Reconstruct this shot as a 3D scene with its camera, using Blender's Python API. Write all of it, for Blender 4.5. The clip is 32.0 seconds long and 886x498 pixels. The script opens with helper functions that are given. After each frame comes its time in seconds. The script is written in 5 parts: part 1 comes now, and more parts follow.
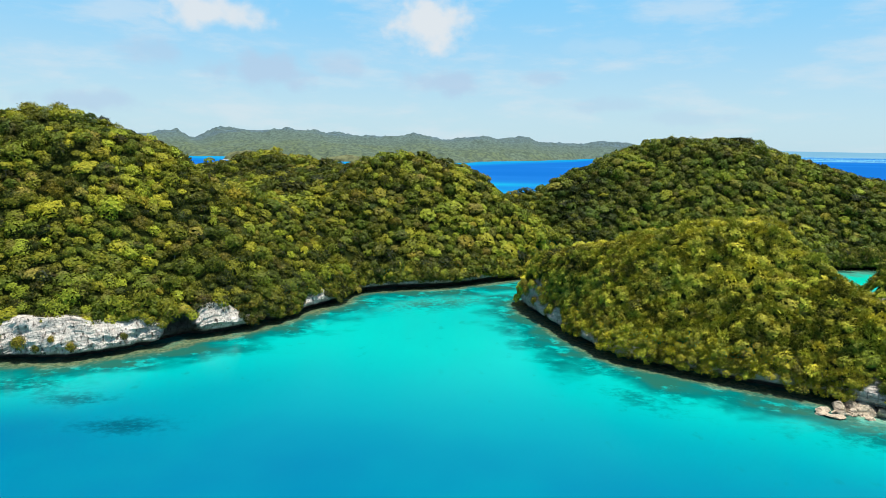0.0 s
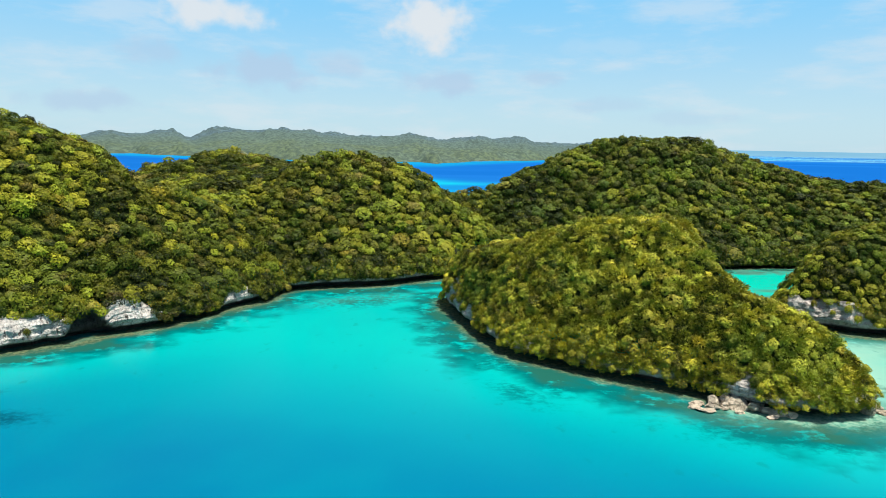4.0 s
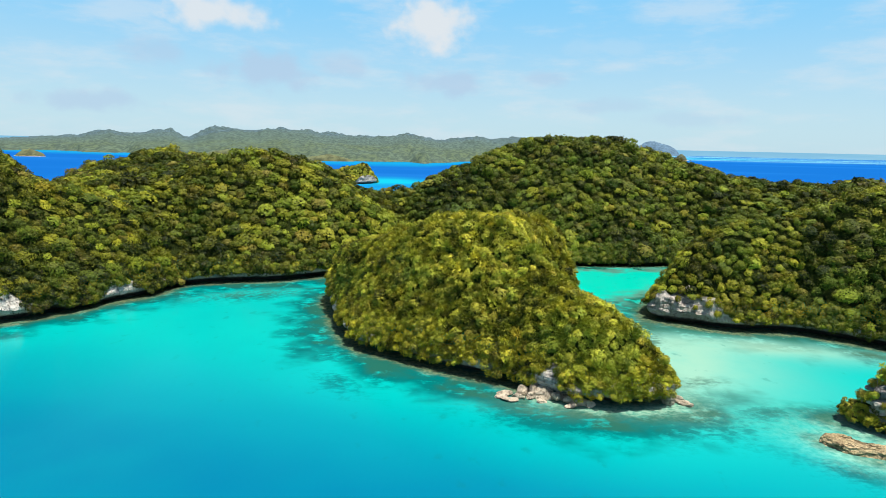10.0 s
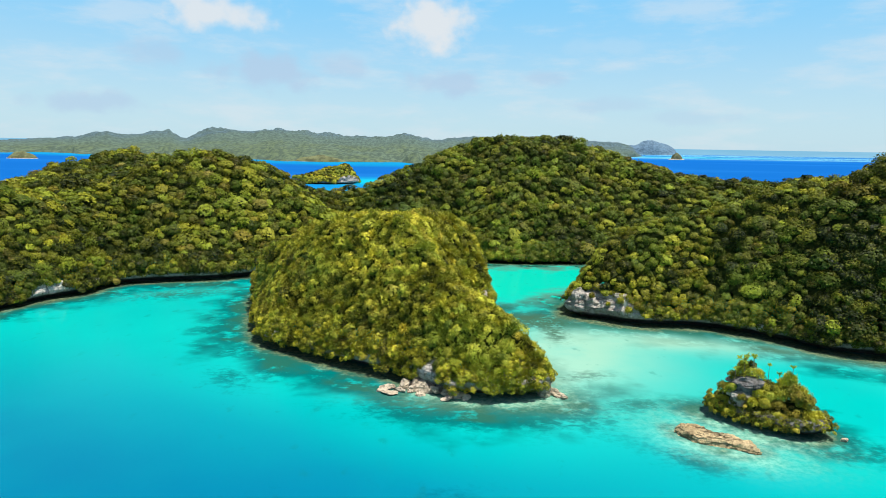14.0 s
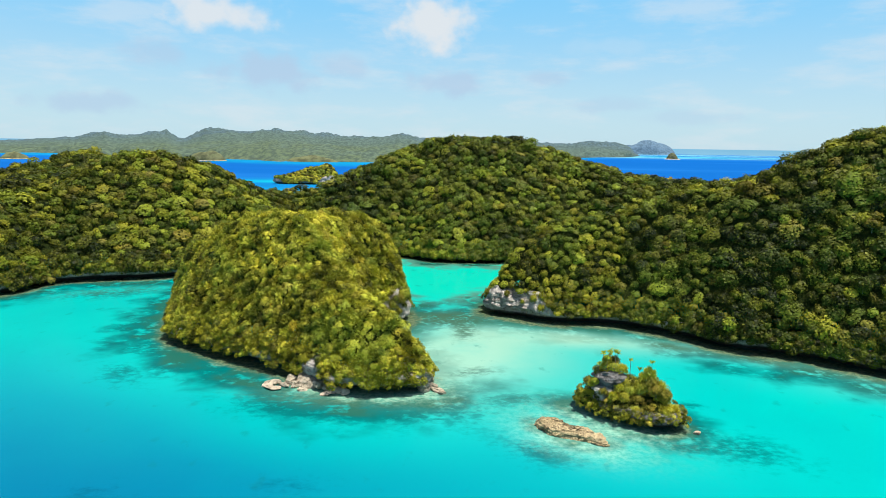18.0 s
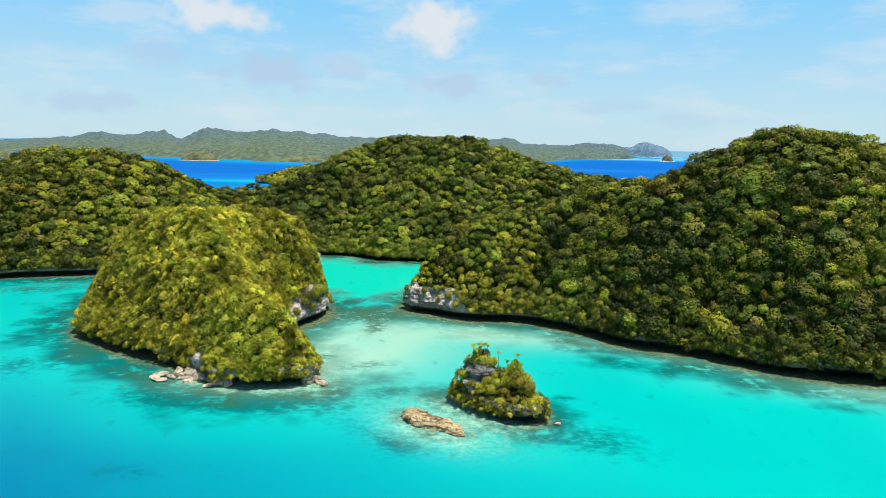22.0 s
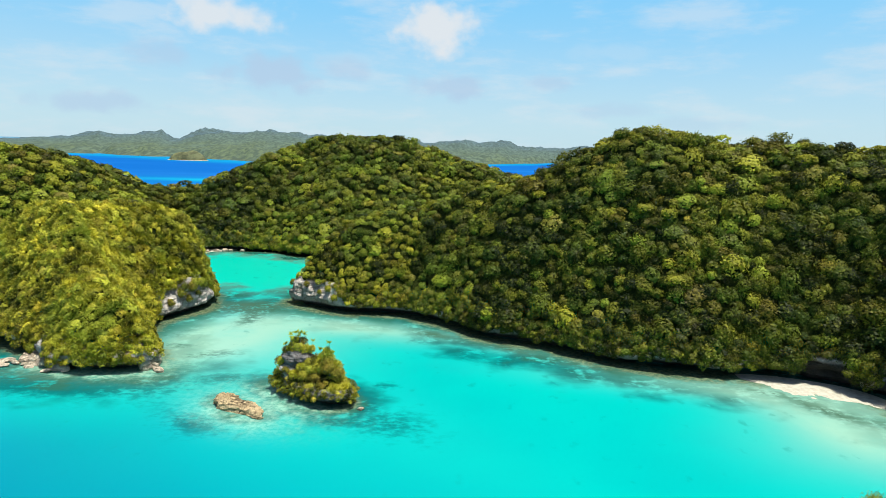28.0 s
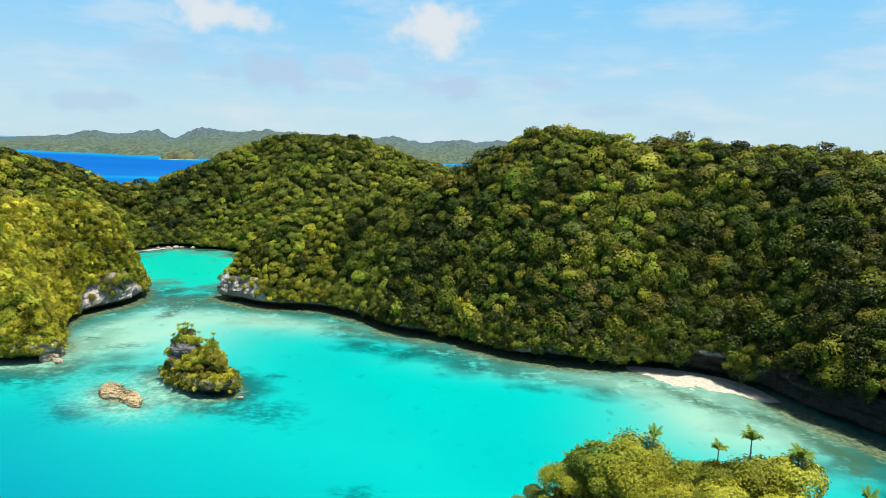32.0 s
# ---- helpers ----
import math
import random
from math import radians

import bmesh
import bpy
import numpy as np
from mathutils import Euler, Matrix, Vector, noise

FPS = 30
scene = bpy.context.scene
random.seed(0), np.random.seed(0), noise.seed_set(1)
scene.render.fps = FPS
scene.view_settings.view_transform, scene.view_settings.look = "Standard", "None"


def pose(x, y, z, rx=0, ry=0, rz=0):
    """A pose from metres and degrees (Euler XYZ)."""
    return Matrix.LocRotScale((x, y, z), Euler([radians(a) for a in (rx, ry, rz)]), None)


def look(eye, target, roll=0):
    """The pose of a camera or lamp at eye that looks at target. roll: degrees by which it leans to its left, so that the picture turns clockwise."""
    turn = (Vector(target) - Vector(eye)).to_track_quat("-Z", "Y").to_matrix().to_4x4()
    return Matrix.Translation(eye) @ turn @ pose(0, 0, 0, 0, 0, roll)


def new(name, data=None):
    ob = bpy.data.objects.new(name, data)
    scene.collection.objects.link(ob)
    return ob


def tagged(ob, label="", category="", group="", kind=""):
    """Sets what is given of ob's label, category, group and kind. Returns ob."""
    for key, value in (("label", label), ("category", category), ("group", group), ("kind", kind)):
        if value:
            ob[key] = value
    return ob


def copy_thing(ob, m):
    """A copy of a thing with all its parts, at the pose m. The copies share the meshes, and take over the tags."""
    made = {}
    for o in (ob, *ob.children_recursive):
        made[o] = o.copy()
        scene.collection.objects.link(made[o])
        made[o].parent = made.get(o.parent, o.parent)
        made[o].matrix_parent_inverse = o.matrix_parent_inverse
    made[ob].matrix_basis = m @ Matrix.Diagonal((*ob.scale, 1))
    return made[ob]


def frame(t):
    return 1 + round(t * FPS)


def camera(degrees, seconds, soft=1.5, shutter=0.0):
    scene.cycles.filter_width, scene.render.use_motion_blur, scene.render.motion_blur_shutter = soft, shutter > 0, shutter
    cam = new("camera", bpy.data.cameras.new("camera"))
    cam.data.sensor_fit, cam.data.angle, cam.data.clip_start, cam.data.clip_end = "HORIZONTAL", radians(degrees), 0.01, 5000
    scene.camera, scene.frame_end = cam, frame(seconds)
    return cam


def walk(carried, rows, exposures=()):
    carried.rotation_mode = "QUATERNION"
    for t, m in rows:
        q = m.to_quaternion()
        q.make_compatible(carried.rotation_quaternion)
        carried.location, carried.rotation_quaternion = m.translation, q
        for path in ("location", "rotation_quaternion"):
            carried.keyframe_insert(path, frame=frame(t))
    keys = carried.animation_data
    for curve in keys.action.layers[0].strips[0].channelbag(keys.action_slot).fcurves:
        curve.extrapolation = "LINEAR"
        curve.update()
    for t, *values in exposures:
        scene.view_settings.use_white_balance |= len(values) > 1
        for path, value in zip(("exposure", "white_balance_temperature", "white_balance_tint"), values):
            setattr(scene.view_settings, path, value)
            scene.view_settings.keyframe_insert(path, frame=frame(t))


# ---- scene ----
cam = camera(70.1, 32.0, soft=0.75)
PATH = [
    (0, (-7.131, 5.181, 41.357), (-7.127, 7.154, 41.032), 1.1),
    (4, (12.462, 3.525, 41.418), (12.469, 5.498, 41.093), 1.1),
    (7, (28.575, 2.574, 41.297), (28.579, 4.547, 40.972), 1.2),
    (9, (38.912, 1.259, 41.269), (38.912, 3.232, 40.945), 1.3),
    (13, (59.215, -1.599, 41.575), (59.213, 0.375, 41.251), 1.0),
    (19, (90.206, -5.236, 42.212), (90.2, -3.262, 41.888), 0.9),
    (20, (95.43, -5.656, 42.151), (95.424, -3.682, 41.828), 0.9),
    (23, (110.492, -7.322, 41.51), (110.485, -5.347, 41.192), 1.3),
    (25, (120.47, -8.584, 41.274), (120.462, -6.609, 40.959), 1.4),
    (28, (136.16, -10.762, 41.433), (136.151, -8.786, 41.12), 1.6),
    (30, (146.063, -12.06, 41.222), (146.054, -10.084, 40.909), 1.6),
    (32, (156.223, -13.791, 41.56), (156.216, -11.816, 41.247), 1.7),
]
walk(cam, [(t, look(eye, target, roll)) for t, eye, target, roll in PATH], exposures=[(0.0, 0.62), (32.0, 0.62)])

# ---------------------------------------------------------------- world, sun
SUN_ELEV, SUN_AZ = radians(75), radians(118)   # azimuth clockwise from +y
world = bpy.data.worlds.new("sky")
scene.world = world
world.use_nodes = True
wn, wl = world.node_tree.nodes, world.node_tree.links
wn.clear()


def wnode(kind, **values):
    n = wn.new(kind)
    for k, v in values.items():
        n.inputs[k].default_value = v
    return n


w_out = wn.new("ShaderNodeOutputWorld")
w_bg = wnode("ShaderNodeBackground", Strength=0.085)
w_sky = wn.new("ShaderNodeTexSky")
w_sky.sky_type = "NISHITA"
w_sky.sun_disc = False
w_sky.sun_elevation, w_sky.sun_rotation = SUN_ELEV, SUN_AZ
w_sky.altitude, w_sky.air_density, w_sky.dust_density, w_sky.ozone_density = 0, 1.0, 0.4, 2.0
w_tc = wn.new("ShaderNodeTexCoord")
w_sep = wn.new("ShaderNodeSeparateXYZ")
wl.new(w_tc.outputs["Generated"], w_sep.inputs[0])


def wmath(op, a, b=None, c=None, clamp=False):
    n = wn.new("ShaderNodeMath")
    n.operation, n.use_clamp = op, clamp
    for i, v in enumerate((a, b, c)):
        if v is None:
            continue
        if isinstance(v, (int, float)):
            n.inputs[i].default_value = v
        else:
            wl.new(v, n.inputs[i])
    return n.outputs[0]


def wramp(v, lo, hi):
    n = wn.new("ShaderNodeMapRange")
    n.interpolation_type = "SMOOTHSTEP"
    n.inputs["From Min"].default_value, n.inputs["From Max"].default_value = lo, hi
    wl.new(v, n.inputs["Value"])
    return n.outputs[0]


def wnoise(scale, stretch, detail=6, rough=0.55):
    m = wn.new("ShaderNodeMapping")
    m.inputs["Scale"].default_value = stretch
    wl.new(w_tc.outputs["Generated"], m.inputs[0])
    n = wnode("ShaderNodeTexNoise", Scale=scale, Detail=detail, Roughness=rough)
    wl.new(m.outputs[0], n.inputs["Vector"])
    return n.outputs[0]


# high thin veil over the whole sky, and cumulus
veil = wmath("MULTIPLY", wramp(wnoise(6.0, (1, 1, 4.0), 8, 0.6), 0.44, 0.70), 0.42)
puff_edge = wnoise(24.0, (1, 1, 1.3), 6, 0.5)


def cumulus(az, elev, half_w, half_h):
    """A cumulus at azimuth az (clockwise from +y) and elevation elev, in degrees."""
    a, e = radians(az), radians(elev)
    d = (math.sin(a) * math.cos(e), math.cos(a) * math.cos(e), math.sin(e))
    across = wmath("ADD", wmath("MULTIPLY", w_sep.outputs[0], math.cos(a)), wmath("MULTIPLY", w_sep.outputs[1], -math.sin(a)))
    u = wmath("DIVIDE", across, radians(half_w))
    v = wmath("DIVIDE", wmath("SUBTRACT", w_sep.outputs[2], d[2]), radians(half_h))
    r = wmath("SQRT", wmath("ADD", wmath("MULTIPLY", u, u), wmath("MULTIPLY", v, v)))
    front = wramp(wmath("ADD", wmath("MULTIPLY", w_sep.outputs[0], d[0]), wmath("MULTIPLY", w_sep.outputs[1], d[1])), 0.2, 0.4)
    r = wmath("ADD", r, wmath("MULTIPLY", wmath("SUBTRACT", puff_edge, 0.5), 2.0))
    return wmath("MULTIPLY", wmath("SUBTRACT", 1.0, wramp(r, 0.35, 1.25)), front)


CLOUDS = [(-1.2, 10.2, 3.5, 2.2, 0.95), (-19.3, 10.3, 4.7, 1.6, 0.9), (21.0, 11.4, 3.2, 1.3, 0.3),
          (14.0, 8.4, 5.0, 0.8, 0.15), (-8.5, 7.4, 4.0, 0.8, 0.2)]
SHREDS = [(-15.3, 5.9, 4.2, 1.6, 0.75), (0.0, 5.4, 3.0, 1.2, 0.7), (-28.6, 2.9, 4.0, 0.9, 0.6), (8.6, 6.0, 2.6, 0.7, 0.5), (-24.5, 7.0, 2.6, 1.1, 0.5), (-9.5, 6.6, 2.6, 1.2, 0.5), (14.0, 3.6, 4.0, 0.7, 0.35), (20.0, 2.6, 4.0, 0.6, 0.3)]
cover = veil
for az, el, hw, hh, amount in CLOUDS:
    cover = wmath("MAXIMUM", cover, wmath("MULTIPLY", cumulus(az, el, hw, hh), amount))
# humid tropical air: pale near the horizon, clear blue above
w_air = wn.new("ShaderNodeMix")
w_air.data_type = "RGBA"
wl.new(wramp(w_sep.outputs[2], 0.02, 0.24), w_air.inputs[0])
w_air.inputs[6].default_value = (3.9, 5.75, 6.75, 1)
w_air.inputs[7].default_value = (1.75, 5.0, 7.75, 1)
haze = wmath("SUBTRACT", 0.85, wmath("MULTIPLY", wramp(w_sep.outputs[2], 0.2, 0.42), 0.85))
w_hazemix = wn.new("ShaderNodeMix")
w_hazemix.data_type = "RGBA"
wl.new(haze, w_hazemix.inputs[0])
wl.new(w_sky.outputs[0], w_hazemix.inputs[6])
wl.new(w_air.outputs[2], w_hazemix.inputs[7])
w_mix = wn.new("ShaderNodeMix")
w_mix.data_type = "RGBA"
wl.new(cover, w_mix.inputs[0])
wl.new(w_hazemix.outputs[2], w_mix.inputs[6])
w_mix.inputs[7].default_value = (5.85, 6.2, 6.5, 1)
grey = None
for az, el, hw, hh, amount in SHREDS:
    g = wmath("MULTIPLY", cumulus(az, el, hw, hh), amount)
    grey = g if grey is None else wmath("MAXIMUM", grey, g)
w_grey = wn.new("ShaderNodeMix")
w_grey.data_type = "RGBA"
wl.new(grey, w_grey.inputs[0])
wl.new(w_mix.outputs[2], w_grey.inputs[6])
w_grey.inputs[7].default_value = (3.55, 4.75, 6.2, 1)
wl.new(w_grey.outputs[2], w_bg.inputs["Color"])
wl.new(w_bg.outputs[0], w_out.inputs["Surface"])

sun = new("sun", bpy.data.lights.new("sun", "SUN"))
sun.data.energy, sun.data.angle, sun.data.color = 5.0, radians(0.53), (1.0, 0.95, 0.86)
sun_from = Vector((math.sin(SUN_AZ) * math.cos(SUN_ELEV), math.cos(SUN_AZ) * math.cos(SUN_ELEV), math.sin(SUN_ELEV)))
sun.matrix_world = look(sun_from * 300, (0, 0, 0))

# ---------------------------------------------------------------- materials


class Nodes:
    """A small builder for one node material."""

    def __init__(self, name):
        self.mat = bpy.data.materials.new(name)
        self.mat.use_nodes = True
        self.n, self.l = self.mat.node_tree.nodes, self.mat.node_tree.links
        self.bsdf = self.n["Principled BSDF"]
        self.geo = self.n.new("ShaderNodeNewGeometry")
        self.pos = self.geo.outputs["Position"]

    def link(self, v, socket):
        if hasattr(v, "links"):
            self.l.new(v, socket)
        else:
            socket.default_value = v

    def noise(self, scale, detail=4, rough=0.55, vec=None, stretch=None):
        vec = vec or self.pos
        if stretch:
            m = self.n.new("ShaderNodeMapping")
            m.inputs["Scale"].default_value = stretch
            self.l.new(vec, m.inputs[0])
            vec = m.outputs[0]
        t = self.n.new("ShaderNodeTexNoise")
        t.inputs["Scale"].default_value, t.inputs["Detail"].default_value, t.inputs["Roughness"].default_value = scale, detail, rough
        self.l.new(vec, t.inputs["Vector"])
        return t.outputs[0]

    def ramp(self, v, lo, hi, a=0.0, b=1.0):
        r = self.n.new("ShaderNodeMapRange")
        r.interpolation_type = "SMOOTHSTEP"
        for k, x in zip(("From Min", "From Max", "To Min", "To Max"), (lo, hi, a, b)):
            r.inputs[k].default_value = x
        self.l.new(v, r.inputs["Value"])
        return r.outputs[0]

    def math(self, op, a, b=0.0):
        m = self.n.new("ShaderNodeMath")
        m.operation, m.use_clamp = op, False
        self.link(a, m.inputs[0])
        self.link(b, m.inputs[1])
        return m.outputs[0]

    def mix(self, f, a, b):
        m = self.n.new("ShaderNodeMix")
        m.data_type = "RGBA"
        for v, i in ((f, 0), (a, 6), (b, 7)):
            if isinstance(v, tuple):
                v = (*v[:3], 1)
            self.link(v, m.inputs[i])
        return m.outputs[2]

    def times(self, f, a, k):
        m = self.n.new("ShaderNodeMix")
        m.data_type, m.blend_type = "RGBA", "MULTIPLY"
        self.link(f, m.inputs[0])
        self.link(a, m.inputs[6])
        m.inputs[7].default_value = (*k, 1)
        return m.outputs[2]

    def attr(self, name):
        a = self.n.new("ShaderNodeAttribute")
        a.attribute_name = name
        return a.outputs["Fac"]

    def bump(self, height, strength, distance):
        b = self.n.new("ShaderNodeBump")
        b.inputs["Strength"].default_value, b.inputs["Distance"].default_value = strength, distance
        self.l.new(height, b.inputs["Height"])
        self.l.new(b.outputs[0], self.bsdf.inputs["Normal"])

    def done(self, colour, rough=0.7, spec=0.3):
        self.link((*colour, 1) if isinstance(colour, tuple) else colour, self.bsdf.inputs["Base Color"])
        self.link(rough, self.bsdf.inputs["Roughness"])
        self.bsdf.inputs["Specular IOR Level"].default_value = spec
        return self.mat


def foliage(name, dark, mid, light, brown=(0.10, 0.075, 0.03), mixed=0.75):
    """Leaves: each crown takes its hue from its own tint, each leaf varies a little."""
    b = Nodes(name)
    tint = b.attr("tint")
    leaf = b.geo.outputs["Random Per Island"]
    c = b.mix(b.ramp(tint, 0.0, 0.5), dark, mid)
    c = b.mix(b.ramp(tint, 0.5, 0.92), c, light)
    c = b.mix(b.math("MULTIPLY", b.ramp(tint, 0.965, 0.985), 0.55), c, brown)
    c = b.mix(b.math("MULTIPLY", b.ramp(leaf, 0.6, 1.0), 0.26), c, light)
    c = b.mix(b.math("MULTIPLY", b.ramp(leaf, 0.5, 0.0), 0.40), c, dark)
    # kinds of tree differ in hue: fresh green, blue-green, rusty
    kind = b.math("FRACT", b.math("MULTIPLY", tint, 41.7))
    c = b.times(b.math("MULTIPLY", b.ramp(kind, 0.52, 0.60), mixed), c, (0.80, 1.0, 1.1))
    c = b.times(b.math("MULTIPLY", b.ramp(kind, 0.82, 0.86), mixed), c, (0.72, 0.80, 0.95))
    c = b.times(b.math("MULTIPLY", b.ramp(kind, 0.08, 0.05), mixed), c, (0.92, 0.72, 1.0))
    stand = b.noise(0.075, 4, 0.6)
    c = b.mix(b.math("MULTIPLY", b.ramp(stand, 0.52, 0.62), 0.32), c, tuple(x * y for x, y in zip(mid, (0.55, 0.95, 1.2))))
    c = b.mix(b.math("MULTIPLY", b.ramp(b.noise(0.21, 3, 0.5), 0.60, 0.68), 0.22), c, (brown[0] * 1.15, brown[1] * 1.1, brown[2]))
    b.done(c, 0.55, 0.12)
    tr = b.n.new("ShaderNodeBsdfTranslucent")
    b.l.new(c, tr.inputs[0])
    mx = b.n.new("ShaderNodeMixShader")
    mx.inputs[0].default_value = 0.09
    b.l.new(b.bsdf.outputs[0], mx.inputs[1])
    b.l.new(tr.outputs[0], mx.inputs[2])
    b.l.new(mx.outputs[0], b.n["Material Output"].inputs[0])
    return b.mat


def limestone(name, pale, grey, stain, algae_shade=0.0, beds=0.65, pits=0.8):
    b = Nodes(name)
    big = b.noise(0.22, 5)
    streak = b.noise(0.9, 5, 0.65, stretch=(1, 1, 0.25))
    fine = b.noise(2.4, 7, 0.72)
    c = b.mix(b.ramp(big, 0.35, 0.65), pale, grey)
    c = b.mix(b.math("MULTIPLY", b.ramp(streak, 0.5, 0.68), 0.75), c, stain)
    c = b.mix(b.math("MULTIPLY", b.ramp(fine, 0.52, 0.66), 0.7), c, stain)
    pit = b.noise(1.5, 5, 0.6, stretch=(1, 1, 0.45))
    c = b.mix(b.math("MULTIPLY", b.ramp(pit, 0.58, 0.64), pits), c, tuple(0.5 * v for v in stain))
    bed = b.noise(0.8, 4, 0.6, stretch=(0.2, 0.2, 2.4))
    c = b.mix(b.math("MULTIPLY", b.ramp(bed, 0.57, 0.64), beds), c, stain)
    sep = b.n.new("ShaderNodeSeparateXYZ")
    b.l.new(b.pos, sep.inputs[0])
    # black algae up to the tide line, with the notch's shade painted in
    tide_shade = b.ramp(b.math("ADD", sep.outputs[2], b.math("MULTIPLY", fine, 0.6)), 2.3, 1.6)
    # rock under the overhangs is blackened to stand for their shade
    tide_shade = b.math("MAXIMUM", tide_shade, b.attr("hollow_shade"))
    c = b.mix(b.math("MULTIPLY", tide_shade, algae_shade), c, (0.014, 0.013, 0.011))
    b.bump(b.math("SUBTRACT", b.math("ADD", b.math("MULTIPLY", fine, 0.5), streak), b.math("MULTIPLY", b.ramp(bed, 0.55, 0.65), beds)), 1.0, 1.1)
    return b.done(c, 0.9, 0.2)


M_LEAF_FRONT = foliage("shrub_leaves", (0.020, 0.025, 0.004), (0.280, 0.266, 0.020), (0.66, 0.585, 0.050), mixed=0.4)
M_LEAF_LEFT = foliage("forest_leaves", (0.010, 0.016, 0.002), (0.088, 0.096, 0.007), (0.280, 0.276, 0.019), (0.13, 0.085, 0.04))
M_LEAF_BACK = foliage("back_forest_leaves", (0.010, 0.017, 0.002), (0.106, 0.122, 0.010), (0.295, 0.305, 0.022))
M_LEAF_RIGHT = foliage("shade_forest_leaves", (0.010, 0.016, 0.002), (0.126, 0.134, 0.011), (0.335, 0.33, 0.024))
M_LEAF_END = foliage("slope_end_leaves", (0.016, 0.022, 0.003), (0.190, 0.188, 0.012), (0.46, 0.43, 0.032), mixed=0.6)
M_LEAF_HIGH = foliage("high_ridge_leaves", (0.011, 0.017, 0.002), (0.120, 0.127, 0.009), (0.37, 0.355, 0.022), (0.15, 0.10, 0.045))
M_LEAF_ISLET = foliage("islet_leaves", (0.040, 0.048, 0.008), (0.33, 0.31, 0.026), (0.66, 0.61, 0.06), (0.46, 0.29, 0.06), 0.4)
M_LEAF_NEAR = foliage("near_leaves", (0.014, 0.021, 0.003), (0.205, 0.212, 0.014), (0.56, 0.51, 0.045), (0.20, 0.13, 0.05), 0.3)
# limestone darkened in base colour for the islet's shaded side
M_DARK_ROCK = limestone("shade_toned_limestone", (0.27, 0.26, 0.25), (0.15, 0.145, 0.14), (0.05, 0.047, 0.043), 0.94)
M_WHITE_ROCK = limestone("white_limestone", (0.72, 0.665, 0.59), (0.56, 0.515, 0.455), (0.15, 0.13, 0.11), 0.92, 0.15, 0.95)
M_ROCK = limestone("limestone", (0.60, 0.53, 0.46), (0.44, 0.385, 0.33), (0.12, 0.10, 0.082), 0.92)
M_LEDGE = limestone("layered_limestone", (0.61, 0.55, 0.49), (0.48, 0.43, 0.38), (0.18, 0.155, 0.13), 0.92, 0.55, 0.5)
M_BOULDER = limestone("boulder_limestone", (0.68, 0.575, 0.43), (0.54, 0.45, 0.33), (0.20, 0.155, 0.11), 0.0, 0.4, 0.6)
M_TAN = limestone("tan_reef_rock", (0.62, 0.48, 0.27), (0.45, 0.34, 0.18), (0.20, 0.145, 0.08))


def soil_material():
    b = Nodes("forest_floor")
    n = b.noise(0.5, 5)
    tuft = b.noise(2.2, 6, 0.7)
    c = b.mix(b.ramp(n, 0.35, 0.7), (0.016, 0.026, 0.006), (0.045, 0.058, 0.010))
    c = b.mix(b.ramp(tuft, 0.52, 0.68), c, (0.06, 0.076, 0.010))
    b.bump(tuft, 1.0, 1.6)
    return b.done(c, 0.95, 0.05)


def bark_material():
    b = Nodes("bark")
    n = b.noise(3.0, 5, stretch=(1, 1, 0.2))
    return b.done(b.mix(n, (0.16, 0.13, 0.10), (0.30, 0.27, 0.22)), 0.9, 0.1)


def sand_material():
    b = Nodes("beach_sand")
    n = b.noise(1.2, 6)
    return b.done(b.mix(b.ramp(n, 0.35, 0.7), (0.44, 0.42, 0.335), (0.33, 0.315, 0.25)), 0.95, 0.1)


M_SOIL, M_BARK, M_SAND = soil_material(), bark_material(), sand_material()


def hazy_forest_material(name, near, mid, far):
    """Woods across the strait: green on the headlands, haze painted in bluer with distance."""
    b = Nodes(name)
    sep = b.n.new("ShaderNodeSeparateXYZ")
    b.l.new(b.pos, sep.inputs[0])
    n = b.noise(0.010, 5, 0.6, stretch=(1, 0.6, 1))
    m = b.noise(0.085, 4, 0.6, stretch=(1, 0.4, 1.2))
    painted_haze = b.ramp(sep.outputs[1], 1850.0, 2900.0)
    c = b.mix(painted_haze, near, b.mix(b.ramp(sep.outputs[1], 2900.0, 4000.0), mid, far))
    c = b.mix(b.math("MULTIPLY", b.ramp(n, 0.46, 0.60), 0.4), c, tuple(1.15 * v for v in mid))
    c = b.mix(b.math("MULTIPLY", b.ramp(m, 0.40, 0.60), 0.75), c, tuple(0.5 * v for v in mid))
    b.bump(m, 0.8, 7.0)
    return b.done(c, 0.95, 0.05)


# near, mid and far colours carry the air's blue haze
M_FAR = hazy_forest_material("far_forest", (0.092, 0.124, 0.072), (0.084, 0.124, 0.104), (0.080, 0.126, 0.155))
M_FAR_ISLET = hazy_forest_material("islet_forest", (0.130, 0.138, 0.065), (0.115, 0.125, 0.07), (0.10, 0.13, 0.11))
M_FARTHEST = hazy_forest_material("farthest_forest", (0.11, 0.18, 0.25), (0.11, 0.18, 0.25), (0.12, 0.19, 0.26))


